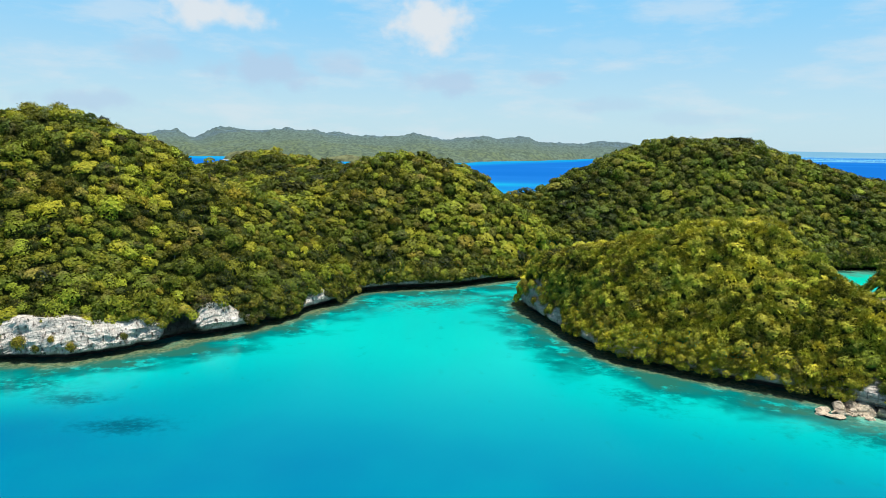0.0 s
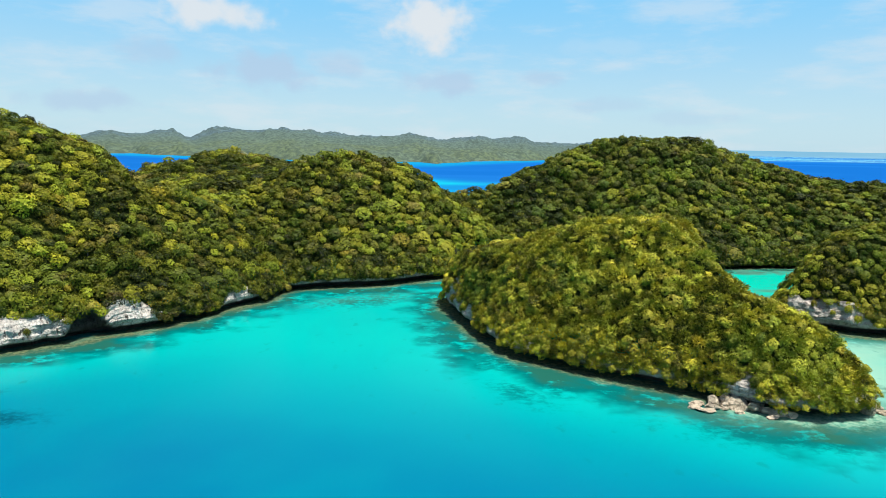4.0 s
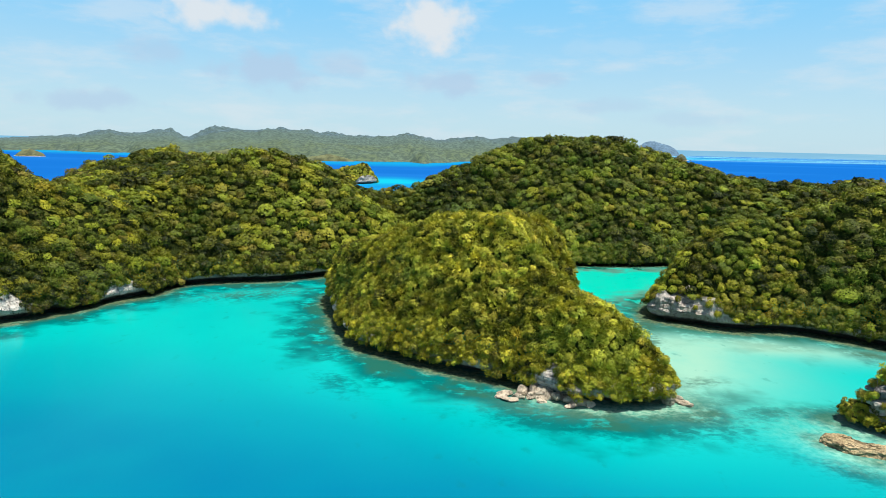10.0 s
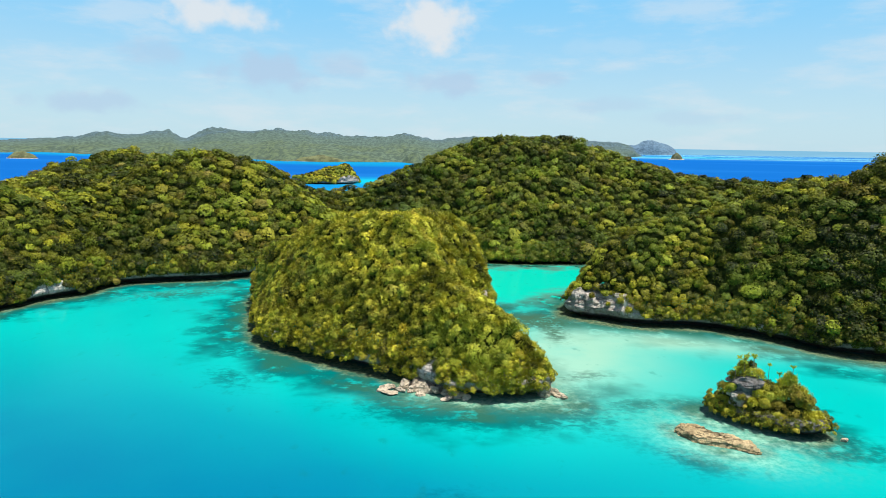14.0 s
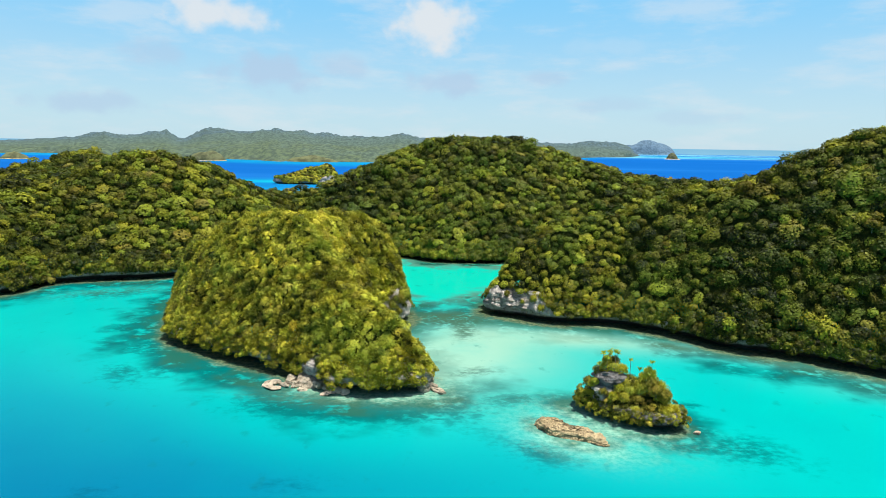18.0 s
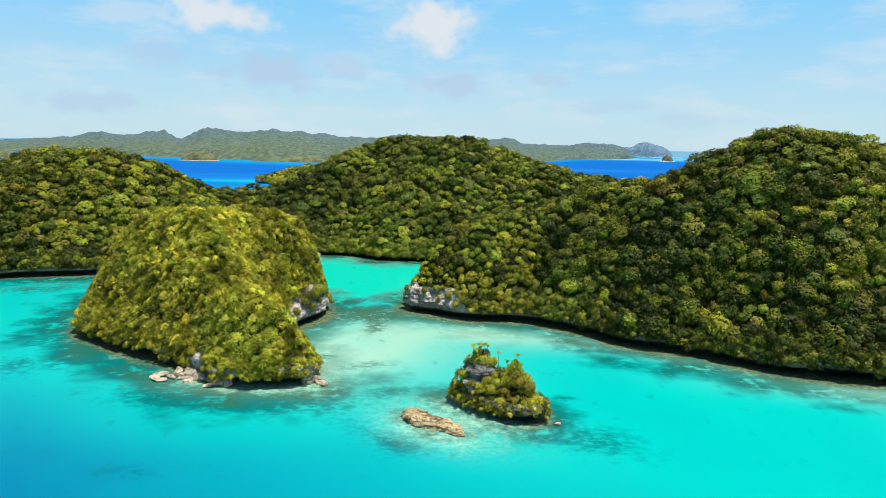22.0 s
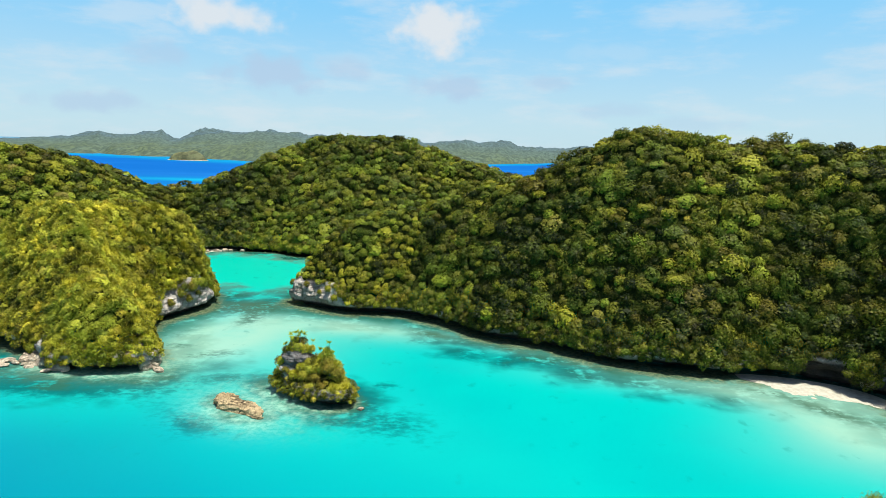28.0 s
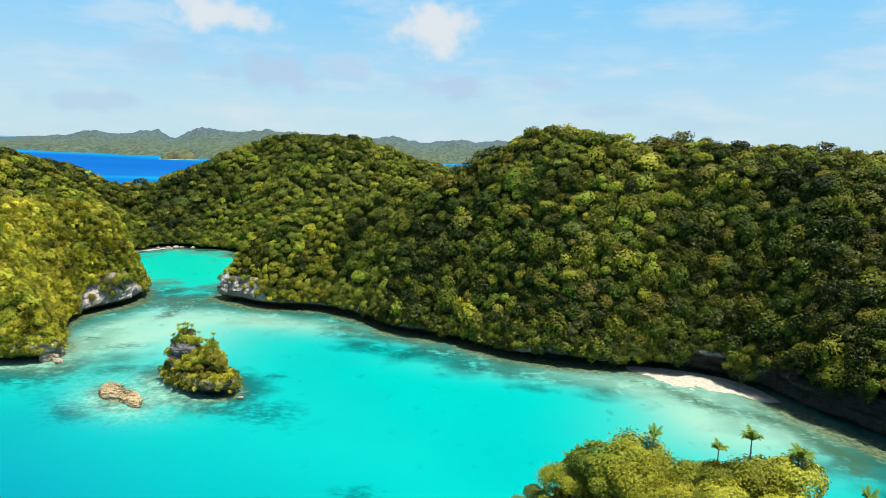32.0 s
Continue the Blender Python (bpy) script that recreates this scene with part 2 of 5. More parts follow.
def water_material():
    """Lagoon water over sand, coral and a dark drop-off. 'shore': metres to the nearest rock; 'sand', 'deep', 'open': 0 to 1."""
    b = Nodes("lagoon_water")
    shore, sand, deep, open_sea, reef = (b.attr(k) for k in ("shore", "sand", "deep", "open", "reef"))
    warp = b.noise(0.10, 5, 0.6)
    soft = b.noise(0.105, 3, 0.5, stretch=(1.0, 1.25, 1))
    patch = b.math("ADD", b.math("MULTIPLY", b.noise(0.15, 4, 0.55, stretch=(1.0, 0.85, 1)), 0.55), b.math("MULTIPLY", b.noise(0.47, 5, 0.6, stretch=(0.9, 1.1, 1)), 0.45))
    spot = b.noise(1.1, 6, 0.7)
    c = b.mix(deep, (0.0, 0.325, 0.290), (0.0, 0.110, 0.202))
    c = b.mix(b.math("MULTIPLY", b.ramp(b.noise(0.025, 3), 0.35, 0.7), 0.3), c, (0.0, 0.22, 0.24))
    c = b.mix(b.attr("back"), c, (0.0, 0.365, 0.270))
    sandy = b.math("MULTIPLY", sand, b.ramp(warp, 0.2, 0.6, 0.75, 1.0))
    c = b.mix(sandy, c, (0.195, 0.375, 0.290))
    # single coral heads, dim through the water
    head = b.ramp(b.noise(0.3, 4, 0.5, stretch=(1.1, 0.7, 1)), 0.62, 0.74)
    c = b.mix(b.math("MULTIPLY", b.math("MULTIPLY", head, b.ramp(shore, 45.0, 20.0)), 0.34), c, (0.005, 0.12, 0.11))
    # coral gardens: a broken fringe along the shore, and beds off it
    bend = b.math("ADD", shore, b.math("MULTIPLY", b.math("SUBTRACT", soft, 0.5), 26.0))
    fringe = b.ramp(bend, 16.0, 6.0)
    clump = b.math("ADD", b.math("MULTIPLY", patch, 0.6), b.math("MULTIPLY", b.noise(0.85, 4, 0.6, stretch=(0.8, 1.25, 1)), 0.4))
    beds = b.math("MULTIPLY", b.ramp(b.math("ADD", clump, b.math("MULTIPLY", reef, 0.20)), 0.54, 0.72), reef)
    fringe = b.math("MULTIPLY", fringe, b.ramp(patch, 0.36, 0.50))
    fringe = b.math("MULTIPLY", fringe, b.ramp(sand, 0.2, 0.9, 1.0, 0.45))
    coral = b.math("MAXIMUM", fringe, beds)
    coral_c = b.mix(b.math("MAXIMUM", sand, b.attr("back")), b.mix(deep, (0.0, 0.080, 0.078), (0.0, 0.052, 0.085)), (0.062, 0.150, 0.112))
    coral_c = b.mix(b.ramp(bend, 7.0, 3.0), coral_c, (0.012, 0.062, 0.042))
    c = b.mix(b.math("MULTIPLY", coral, 0.90), c, coral_c)
    # olive weed beds
    weed = b.math("MULTIPLY", b.attr("weed"), b.ramp(b.math("ADD", clump, b.math("MULTIPLY", b.attr("weed"), 0.10)), 0.47, 0.60))
    c = b.mix(b.math("MULTIPLY", weed, 0.85), c, (0.036, 0.084, 0.050))
    # drowned rock shelf along the shore
    ring = b.attr("ring")
    shelf = b.ramp(b.math("ADD", shore, b.math("MULTIPLY", b.math("SUBTRACT", patch, 0.5), 12.0)), 4.0, 1.2)
    shelf = b.math("MAXIMUM", shelf, b.math("MULTIPLY", ring, b.ramp(patch, 0.36, 0.58, 1.0, 0.35)))
    shelf_c = b.mix(b.ramp(spot, 0.38, 0.62), (0.040, 0.068, 0.033), (0.135, 0.150, 0.076))
    shelf_c = b.mix(ring, shelf_c, b.mix(b.ramp(spot, 0.36, 0.60), (0.09, 0.25, 0.18), (0.25, 0.42, 0.31)))
    c = b.mix(b.math("MULTIPLY", shelf, 0.85), c, shelf_c)
    # pale rubble apron round the flat rock
    c = b.mix(b.math("MULTIPLY", b.attr("halo"), b.ramp(patch, 0.38, 0.6, 0.85, 0.5)), c, b.mix(b.ramp(spot, 0.36, 0.62), (0.10, 0.30, 0.23), (0.24, 0.46, 0.36)))
    # open sea beyond the islands
    streak = b.noise(0.0022, 5, 0.55, stretch=(0.35, 1.0, 1))
    band = b.noise(0.0075, 4, 0.5, stretch=(0.06, 1.0, 1))
    sea = b.mix(b.ramp(streak, 0.45, 0.75), (0.005, 0.084, 0.30), (0.012, 0.125, 0.36))
    reefs = b.math("MULTIPLY", b.ramp(band, 0.49, 0.56), b.attr("far"))
    sea = b.mix(reefs, sea, (0.17, 0.42, 0.46))
    sea = b.mix(b.attr("bank"), sea, (0.005, 0.29, 0.38))
    c = b.mix(open_sea, c, sea)
    ripple = b.noise(1.1, 4, 0.6, stretch=(1, 1.6, 1))
    swell = b.noise(0.18, 3, 0.5)
    b.bump(b.math("ADD", b.math("MULTIPLY", ripple, 0.25), swell), 0.12, 0.25)
    b.l.new(b.ramp(open_sea, 0.0, 1.0, 0.03, 0.0), b.bsdf.inputs["Specular IOR Level"])
    b.done(c, 0.2, 0.13)
    return b.mat


M_WATER = water_material()


def haze_glow_material():
    """A self-lit strip standing in for the far sea under haze, up to the horizon."""
    b = Nodes("far_sea_haze_glow")
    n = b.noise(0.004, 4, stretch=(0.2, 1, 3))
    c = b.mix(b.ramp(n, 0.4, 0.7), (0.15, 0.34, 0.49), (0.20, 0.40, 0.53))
    # emission only: the haze's brightness does not come from sun or sky
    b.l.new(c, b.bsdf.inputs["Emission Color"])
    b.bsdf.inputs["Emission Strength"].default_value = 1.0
    return b.done((0.0, 0.0, 0.0), 1.0, 0.0)


M_HAZE = haze_glow_material()

# ---------------------------------------------------------------- building helpers
rng = np.random.default_rng(7)


def mesh_from(name, verts, faces, material, smooth=False, attrs=None):
    """A mesh from arrays; faces all of one size."""
    verts, faces = np.asarray(verts, np.float32), np.asarray(faces, np.int32)
    me = bpy.data.meshes.new(name)
    k = faces.shape[1]
    me.vertices.add(len(verts))
    me.vertices.foreach_set("co", verts.ravel())
    me.loops.add(faces.size)
    me.loops.foreach_set("vertex_index", faces.ravel())
    me.polygons.add(len(faces))
    me.polygons.foreach_set("loop_start", np.arange(0, faces.size, k, dtype=np.int32))
    me.polygons.foreach_set("use_smooth", np.full(len(faces), smooth))
    for key, values in (attrs or {}).items():
        me.attributes.new(key, "FLOAT", "POINT").data.foreach_set("value", np.asarray(values, np.float32))
    me.update(calc_edges=True)
    me.materials.append(material)
    return me


def part(name, bm, material, parent=None, label="", smooth=True):
    """Links a bmesh or a mesh as ONE mesh object under a thing or a part."""
    if isinstance(bm, bmesh.types.BMesh):
        me = bpy.data.meshes.new(name)
        for f in bm.faces:
            f.smooth = smooth
        bm.to_mesh(me)
        bm.free()
        me.materials.append(material)
    else:
        me = bm
    ob = new(name, me)
    if parent is not None:
        ob.parent = parent
    return tagged(ob, label)


def hash01(ix, iy, seed):
    h = np.sin(ix * 127.1 + iy * 311.7 + seed * 74.7) * 43758.5453
    return h - np.floor(h)


def vnoise(x, y, seed=0):
    """Smooth value noise in 0..1 for arrays."""
    ix, iy = np.floor(x), np.floor(y)
    fx, fy = x - ix, y - iy
    fx, fy = fx * fx * (3 - 2 * fx), fy * fy * (3 - 2 * fy)
    a, b = hash01(ix, iy, seed), hash01(ix + 1, iy, seed)
    c, d = hash01(ix, iy + 1, seed), hash01(ix + 1, iy + 1, seed)
    return (a + (b - a) * fx) * (1 - fy) + (c + (d - c) * fx) * fy


def fbm(x, y, seed=0, octaves=4):
    total, amp, norm = 0.0, 1.0, 0.0
    for o in range(octaves):
        total = total + amp * vnoise(x * 2 ** o, y * 2 ** o, seed + o * 13)
        norm += amp
        amp *= 0.5
    return total / norm


def closed_curve(points, step=1.0):
    """A smooth closed line through the corners, resampled every step metres, anticlockwise."""
    p = np.array(points, float)
    if np.sum(p[:, 0] * np.roll(p[:, 1], -1) - np.roll(p[:, 0], -1) * p[:, 1]) < 0:
        p = p[::-1]
    a, b, c, d = np.roll(p, 1, 0), p, np.roll(p, -1, 0), np.roll(p, -2, 0)
    u = np.linspace(0, 1, 24, endpoint=False)[None, :, None]
    a, b, c, d = (v[:, None, :] for v in (a, b, c, d))
    q = 0.5 * (2 * b + (c - a) * u + (2 * a - 5 * b + 4 * c - d) * u ** 2 + (3 * b - a - 3 * c + d) * u ** 3)
    q = q.reshape(-1, 2)
    q = np.vstack([q, q[:1]])
    s = np.concatenate([[0], np.cumsum(np.linalg.norm(np.diff(q, axis=0), axis=1))])
    n = max(24, int(s[-1] / step))
    t = np.linspace(0, s[-1], n, endpoint=False)
    return np.stack([np.interp(t, s, q[:, 0]), np.interp(t, s, q[:, 1])], 1)


def inside(px, py, line):
    x0, y0 = line[:, 0], line[:, 1]
    x1, y1 = np.roll(x0, -1), np.roll(y0, -1)
    odd = np.zeros(px.shape, bool)
    for a, b, c, d in zip(x0, y0, x1, y1):
        if b != d:
            odd ^= ((b > py) != (d > py)) & (px < (c - a) * (py - b) / (d - b) + a)
    return odd


def distance(px, py, line):
    """Metres to the nearest point of the line."""
    best = np.full(px.shape, 1e9)
    for x, y in line:
        np.minimum(best, (px - x) ** 2 + (py - y) ** 2, out=best)
    return np.sqrt(best)


def outward(line):
    t = np.roll(line, -1, 0) - np.roll(line, 1, 0)
    t /= np.linalg.norm(t, axis=1)[:, None]
    return np.stack([t[:, 1], -t[:, 0]], 1)


# ---------------------------------------------------------------- the plan of the islands
SHORE = {
    "front": [(14, 166), (18, 149), (21.5, 138.5), (27, 125.5), (36, 118.5), (46, 112), (56, 106.5), (61, 102), (67, 98), (74, 97), (82.5, 100),
              (79.5, 107.5), (74, 116), (70.5, 126), (72.2, 134), (75.8, 140.6), (75.4, 150), (70, 160), (52, 168.5), (31, 174), (19.5, 173)],
    "ridge": [(-230, 108), (-160, 112), (-120, 114), (-100, 116), (-88, 117), (-78, 117.5), (-70, 122), (-62, 128), (-58, 133), (-53, 137), (-46, 145),
              (-40.5, 155), (-34, 165), (-30, 177), (-17, 183), (-4, 187), (14, 199), (28, 211), (38, 221), (47, 231), (60, 232), (72, 230),
              (82, 223), (98, 222.5), (115, 224), (132, 227), (160, 228), (200, 225), (250, 222), (300, 250), (290, 310), (220, 325),
              (150, 325), (90, 322), (30, 305), (-20, 318), (-60, 334), (-130, 346), (-200, 336), (-240, 240)],
    "right": [(96, 151.5), (103, 147), (111, 143), (125, 142), (136.5, 135), (145, 125.5), (156, 120.5), (164, 114.5), (172, 109), (181, 105.7),
              (191, 104.5), (201, 102.2), (210, 97), (213.5, 87), (217, 80), (221, 72), (232, 58), (255, 46), (300, 45), (330, 80), (330, 140),
              (290, 175), (220, 185), (160, 185), (120, 178), (101, 165)],
    "near": [(152, 22), (155, 33), (163, 38), (174, 37), (186, 33), (196, 22), (200, 8), (194, -6), (182, -14), (168, -14), (157, -6), (151, 8)],
    "islet": [(107.4, 94.4), (109.2, 90.2), (114, 86.2), (118, 84.2), (121.4, 85.6), (120.6, 89.4), (115.6, 93.6), (110.4, 96.0)],
}
# ridge lines: points (x, y, height of the ground, own half-width of the slope), and the usual half-width
RIDGES = {
    "front": ([(22, 158, 14.5, 14), (30, 148, 18.6, 16), (38, 138, 22.6, 18), (48, 127, 27.5, 19), (56, 127, 27.0, 18), (59.5, 134, 26.6, 17), (62, 141, 25.0, 16), (65, 148, 22.5, 14), (67, 151.5, 20, 13), None, (56, 120, 25, 19), (66, 110.5, 16.5, 19), (75, 103.5, 8.5, 19)], 19),
    "ridge": ([(-230, 160, 30), (-135, 158, 43), (-102, 158, 46.6), (-87, 160, 43.2), (-79, 165, 36.8), (-74, 186, 29.5), (-62, 215, 29), (-50, 226, 31), (-36, 222, 32.4), (-20, 218, 36.6),
               (0, 222, 31.5, 18), (12, 222, 22.5, 12), (23, 225, 16, 10), (33, 228, 10.5, 8), (45, 235, 6, 8), None, (0, 226, 30, 14), (17, 253, 20.0, 12), (33, 260, 22, 15), (43, 262, 26.5, 18), (53, 265, 30.5, 22),
               (65, 268, 35.5, 26), (75, 268, 41.3, 30), (85, 268, 44.3), (111, 268, 43.6), (121, 268, 40.8), (130, 268, 37), (160, 270, 30),
               (200, 265, 27), (280, 275, 26), None, (-165, 318, 12), (-138, 318, 21, 22), (-121, 314, 27.5, 26), (-108, 311, 31.5, 30), (-92, 308, 34.6), (-67, 300, 32), (-45, 288, 29)], 34),
    "right": ([(100, 154, 9), (112, 152, 18), (126, 152, 25), (150, 150, 32), (160, 147, 33.5), (167, 144, 37), (174, 141, 42), (182, 138, 45.7), (197, 134, 44.0), (220, 126, 43.4),
               (245, 114, 43), (300, 100, 38)], 26),
    "near": ([(158, 32, 10), (163, 27, 15.5), (168, 21.5, 20.4), (175, 17, 21.2), (181, 12, 18)], 12),
    "islet": ([(109.5, 92.5, 4.0), (112, 91.5, 6.0), (114.5, 90, 3.6), (118, 88.5, 4.4), (120.5, 87.5, 2.6)], 2.6),
}
# saddles: x, y, radius, depth
DIPS = {"ridge": [(-76, 190, 13, 5.0), (-66, 172, 11, 6.5)]}
SLOPE = {"front": 1.7, "ridge": 1.15, "right": 1.75, "near": 1.7, "islet": 1.3}
# steeper places: x, y, radius, added slope
STEEP = {"front": [(17, 158, 15, 2.2), (74, 148, 13, 2.0)], "ridge": [(24, 212, 18, 0.9)]}
EDGE_Z = {"front": 3.4, "ridge": 3.6, "right": 3.4, "near": 3.4, "islet": 2.5}
# bare limestone: x, y, radius along the shore, height of the bare wall
BARE = [(15.8, 158, 6.0, 8.0), (19.5, 144.5, 3.0, 4.2), (24, 131, 2.4, 3.4), (-104, 115.5, 15, 8.0), (-82, 117.2, 11, 7.2), (-70, 122, 8, 5.8), (-54.8, 135.6, 4.0, 6.2), (-38.5, 158.5, 4.5, 4.0), (-17, 183, 12, 2.8), (4, 193, 8, 2.6),
        (62.8, 101.4, 1.7, 4.4), (50, 110, 2.2, 2.8), (76, 140, 5.6, 7.8), (73.4, 135.4, 4.6, 6.0), (82, 100.5, 1.2, 2.6), (98.5, 150, 5, 6.4), (105, 146, 5.0, 6.2), (48, 231.5, 10, 2.2),
        (118.6, 84.4, 1.8, 1.5), (-30, 177.5, 3.0, 2.4)]


# overhangs with no greenery below, painted black for their shade: x, y, radius, height
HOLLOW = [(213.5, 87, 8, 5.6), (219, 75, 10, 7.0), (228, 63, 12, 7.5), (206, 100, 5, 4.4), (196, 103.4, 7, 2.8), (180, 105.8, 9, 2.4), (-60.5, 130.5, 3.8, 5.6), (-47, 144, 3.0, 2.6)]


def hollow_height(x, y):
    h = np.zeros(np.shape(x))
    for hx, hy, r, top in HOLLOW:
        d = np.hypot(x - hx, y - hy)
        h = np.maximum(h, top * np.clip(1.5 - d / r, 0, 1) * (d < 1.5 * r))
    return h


def bare_height(x, y):
    h = np.zeros(np.shape(x))
    for bx, by, r, top in BARE:
        d = np.hypot(x - bx, y - by)
        h = np.maximum(h, top * np.clip(1.6 - d / r, 0, 1) ** 0.5 * (d < 1.6 * r))
    return h


COAST = {k: closed_curve(v, 0.5 if k == "islet" else 1.0) for k, v in SHORE.items()}


def ground_height(key, x, y, d):
    """Height of the ground inside an island, d metres from its shore."""
    line, s = RIDGES[key]
    total = np.zeros(x.shape)
    for p0, p1 in zip(line, line[1:]):
        if p0 is None or p1 is None:
            continue
        x0, y0, h0, s0 = (*p0, s)[:4]
        x1, y1, h1, s1 = (*p1, s)[:4]
        dx, dy = x1 - x0, y1 - y0
        u = np.clip(((x - x0) * dx + (y - y0) * dy) / (dx * dx + dy * dy), 0, 1)
        r2 = (x - x0 - u * dx) ** 2 + (y - y0 - u * dy) ** 2
        total = np.maximum(total, (h0 + u * (h1 - h0)) * np.exp(-r2 / (2 * (s0 + u * (s1 - s0)) ** 2)))
    for dx_, dy_, r_, drop in DIPS.get(key, ()):
        total = total - drop * np.exp(-((x - dx_) ** 2 + (y - dy_) ** 2) / (r_ * r_))
    total = total + (fbm(x / 16, y / 16, 3) - 0.5) * np.minimum(5.0, 0.35 * d)
    steep = SLOPE[key]
    for sx, sy, r_, more in STEEP.get(key, ()):
        steep = steep + more * np.exp(-((x - sx) ** 2 + (y - sy) ** 2) / (r_ * r_))
    edge = EDGE_Z[key] + steep * d
    k = 4.0
    h = np.clip(0.5 + 0.5 * (edge - total) / k, 0, 1)
    low = edge + (total - edge) * h - k * h * (1 - h)
    return np.maximum(low, 1.2)


def island(key, label):
    """An island: a limestone wall with its tidal notch, and the wooded ground on top."""
    root = tagged(new("island_" + key), label, "island", kind="structure")
    line = COAST[key]
    # ground
    lo, hi = line.min(0), line.max(0)
    step = {"front": 1.5, "near": 1.5, "islet": 0.5}.get(key, 2.0)
    xs, ys = np.arange(lo[0], hi[0] + step, step), np.arange(lo[1], hi[1] + step, step)
    X, Y = np.meshgrid(xs, ys)
    d = distance(X, Y, line) * np.where(inside(X, Y, line), 1, -1)
    Z = ground_height(key, X, Y, np.maximum(d, 0))
    idx = np.arange(X.size).reshape(X.shape)
    ok = d > (0.9 if key != "islet" else 0.3)
    cell = ok[:-1, :-1] & ok[1:, :-1] & ok[:-1, 1:] & ok[1:, 1:]
    quads = np.stack([idx[:-1, :-1][cell], idx[:-1, 1:][cell], idx[1:, 1:][cell], idx[1:, :-1][cell]], 1)
    part("ground", mesh_from("ground", np.stack([X, Y, Z], -1).reshape(-1, 3), quads, M_SOIL, True), M_SOIL, root, "dark leaf-littered forest floor")
    # wall with notch: (metres inwards, height)
    gap = {"islet": 0.35, "ridge": 0.8}.get(key, 0.6)
    line = closed_curve(SHORE[key], gap)
    n = len(line)
    nrm = outward(line)
    nrm = sum(np.roll(nrm, k, 0) for k in range(-4, 5)) / 9
    tall = 1.0 if key != "islet" else 0.68
    profile = np.array([(3.6, -1.5), (3.3, 0.1), (2.9, 0.7), (1.6, 1.15), (0.5, 1.35), (0.0, 1.7), (-0.25, 2.4), (-0.1, 3.1), (0.25, 3.8), (0.6, 4.6), (1.1, 5.4), (2.2, 6.2), (4.0, 6.6)])
    rows = np.linspace(0, len(profile) - 1, 43)
    prof = np.stack([np.interp(rows, np.arange(len(profile)), profile[:, k]) for k in (0, 1)], 1)
    s = np.arange(n) * gap
    bare, hollow = bare_height(line[:, 0], line[:, 1]), hollow_height(line[:, 0], line[:, 1])
    verts, hollow_shade = [], []
    for j, (inw, z) in enumerate(prof):
        full = min(1.0, max(0.25, (z - 0.6) / 1.2))
        rough = ((fbm(s / 5.0, np.full(n, z * 0.35), 21, 3) - 0.5) * 1.8 + (fbm(s / 1.3, np.full(n, z * 1.1), 57, 3) - 0.5) * 1.1) * full
        ledge = (0.22 * (vnoise(s / 5.0, np.full(n, z * 1.3), 91) > 0.55) + 0.9 * (fbm(s / 0.9, np.full(n, z * 0.28), 63, 2) - 0.5)) * full
        cave = np.clip(fbm(s / 9.0, np.zeros(n), 5, 2) - 0.62, 0, 1) * 6.0 * (z < 4) + 2.6 * np.clip((hollow - z) / 1.5, 0, 1)
        bed = np.floor(z / 0.85 + 0.35 * vnoise(s / 6.0, np.full(n, 9.0), 45))
        step_ = (0.25 if key == "ridge" else 0.75) * (vnoise(s / 4.5 + bed * 7.3, bed * 1.7, 83) - 0.5) * full * (z > 1.2)
        ledge = ledge + step_
        o = -(inw * tall + rough * tall + ledge * tall + cave * tall)
        zz = (z * (0.8 + 0.4 * fbm(s / 7.0, np.full(n, 3.0), 31, 3)) if z > 1 else np.full(n, z)) * tall
        zz = zz + np.maximum(0, zz - 1.6) * np.clip((bare - 5.0) / 4.0, 0, 0.8)
        if z > 2.2:
            zz = np.minimum(zz, np.maximum(np.maximum(bare, hollow) + 1.0, 3.8 * tall))
        verts.append(np.column_stack([line[:, 0] + nrm[:, 0] * o, line[:, 1] + nrm[:, 1] * o, zz]))
        # painted shade: full below the top of each hollow
        hollow_shade.append(np.clip((hollow * 1.25 - zz) / 1.0, 0, 1))
    m = len(prof)
    i, j = np.meshgrid(np.arange(n), np.arange(m - 1))
    i, j = i.ravel(), j.ravel()
    quads = np.stack([j * n + i, j * n + (i + 1) % n, (j + 1) * n + (i + 1) % n, (j + 1) * n + i], 1)
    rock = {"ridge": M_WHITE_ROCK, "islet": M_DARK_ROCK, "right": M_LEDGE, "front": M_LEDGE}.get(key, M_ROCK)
    part("cliff", mesh_from("cliff", np.vstack(verts), quads, rock, False, {"hollow_shade": np.concatenate(hollow_shade)}), rock, root, "undercut pale limestone cliff with a tidal notch")
    return root


island("front", "steep haystack limestone island covered in yellow-green shrubs")
island("ridge", "long wooded limestone ridge with white undercut cliffs")
island("right", "high wooded limestone island with a dark undercut shore")
island("near", "steep limestone island under rounded trees and palms")
island("islet", "tiny undercut limestone islet with shrubs in the lagoon")

# ---------------------------------------------------------------- woods


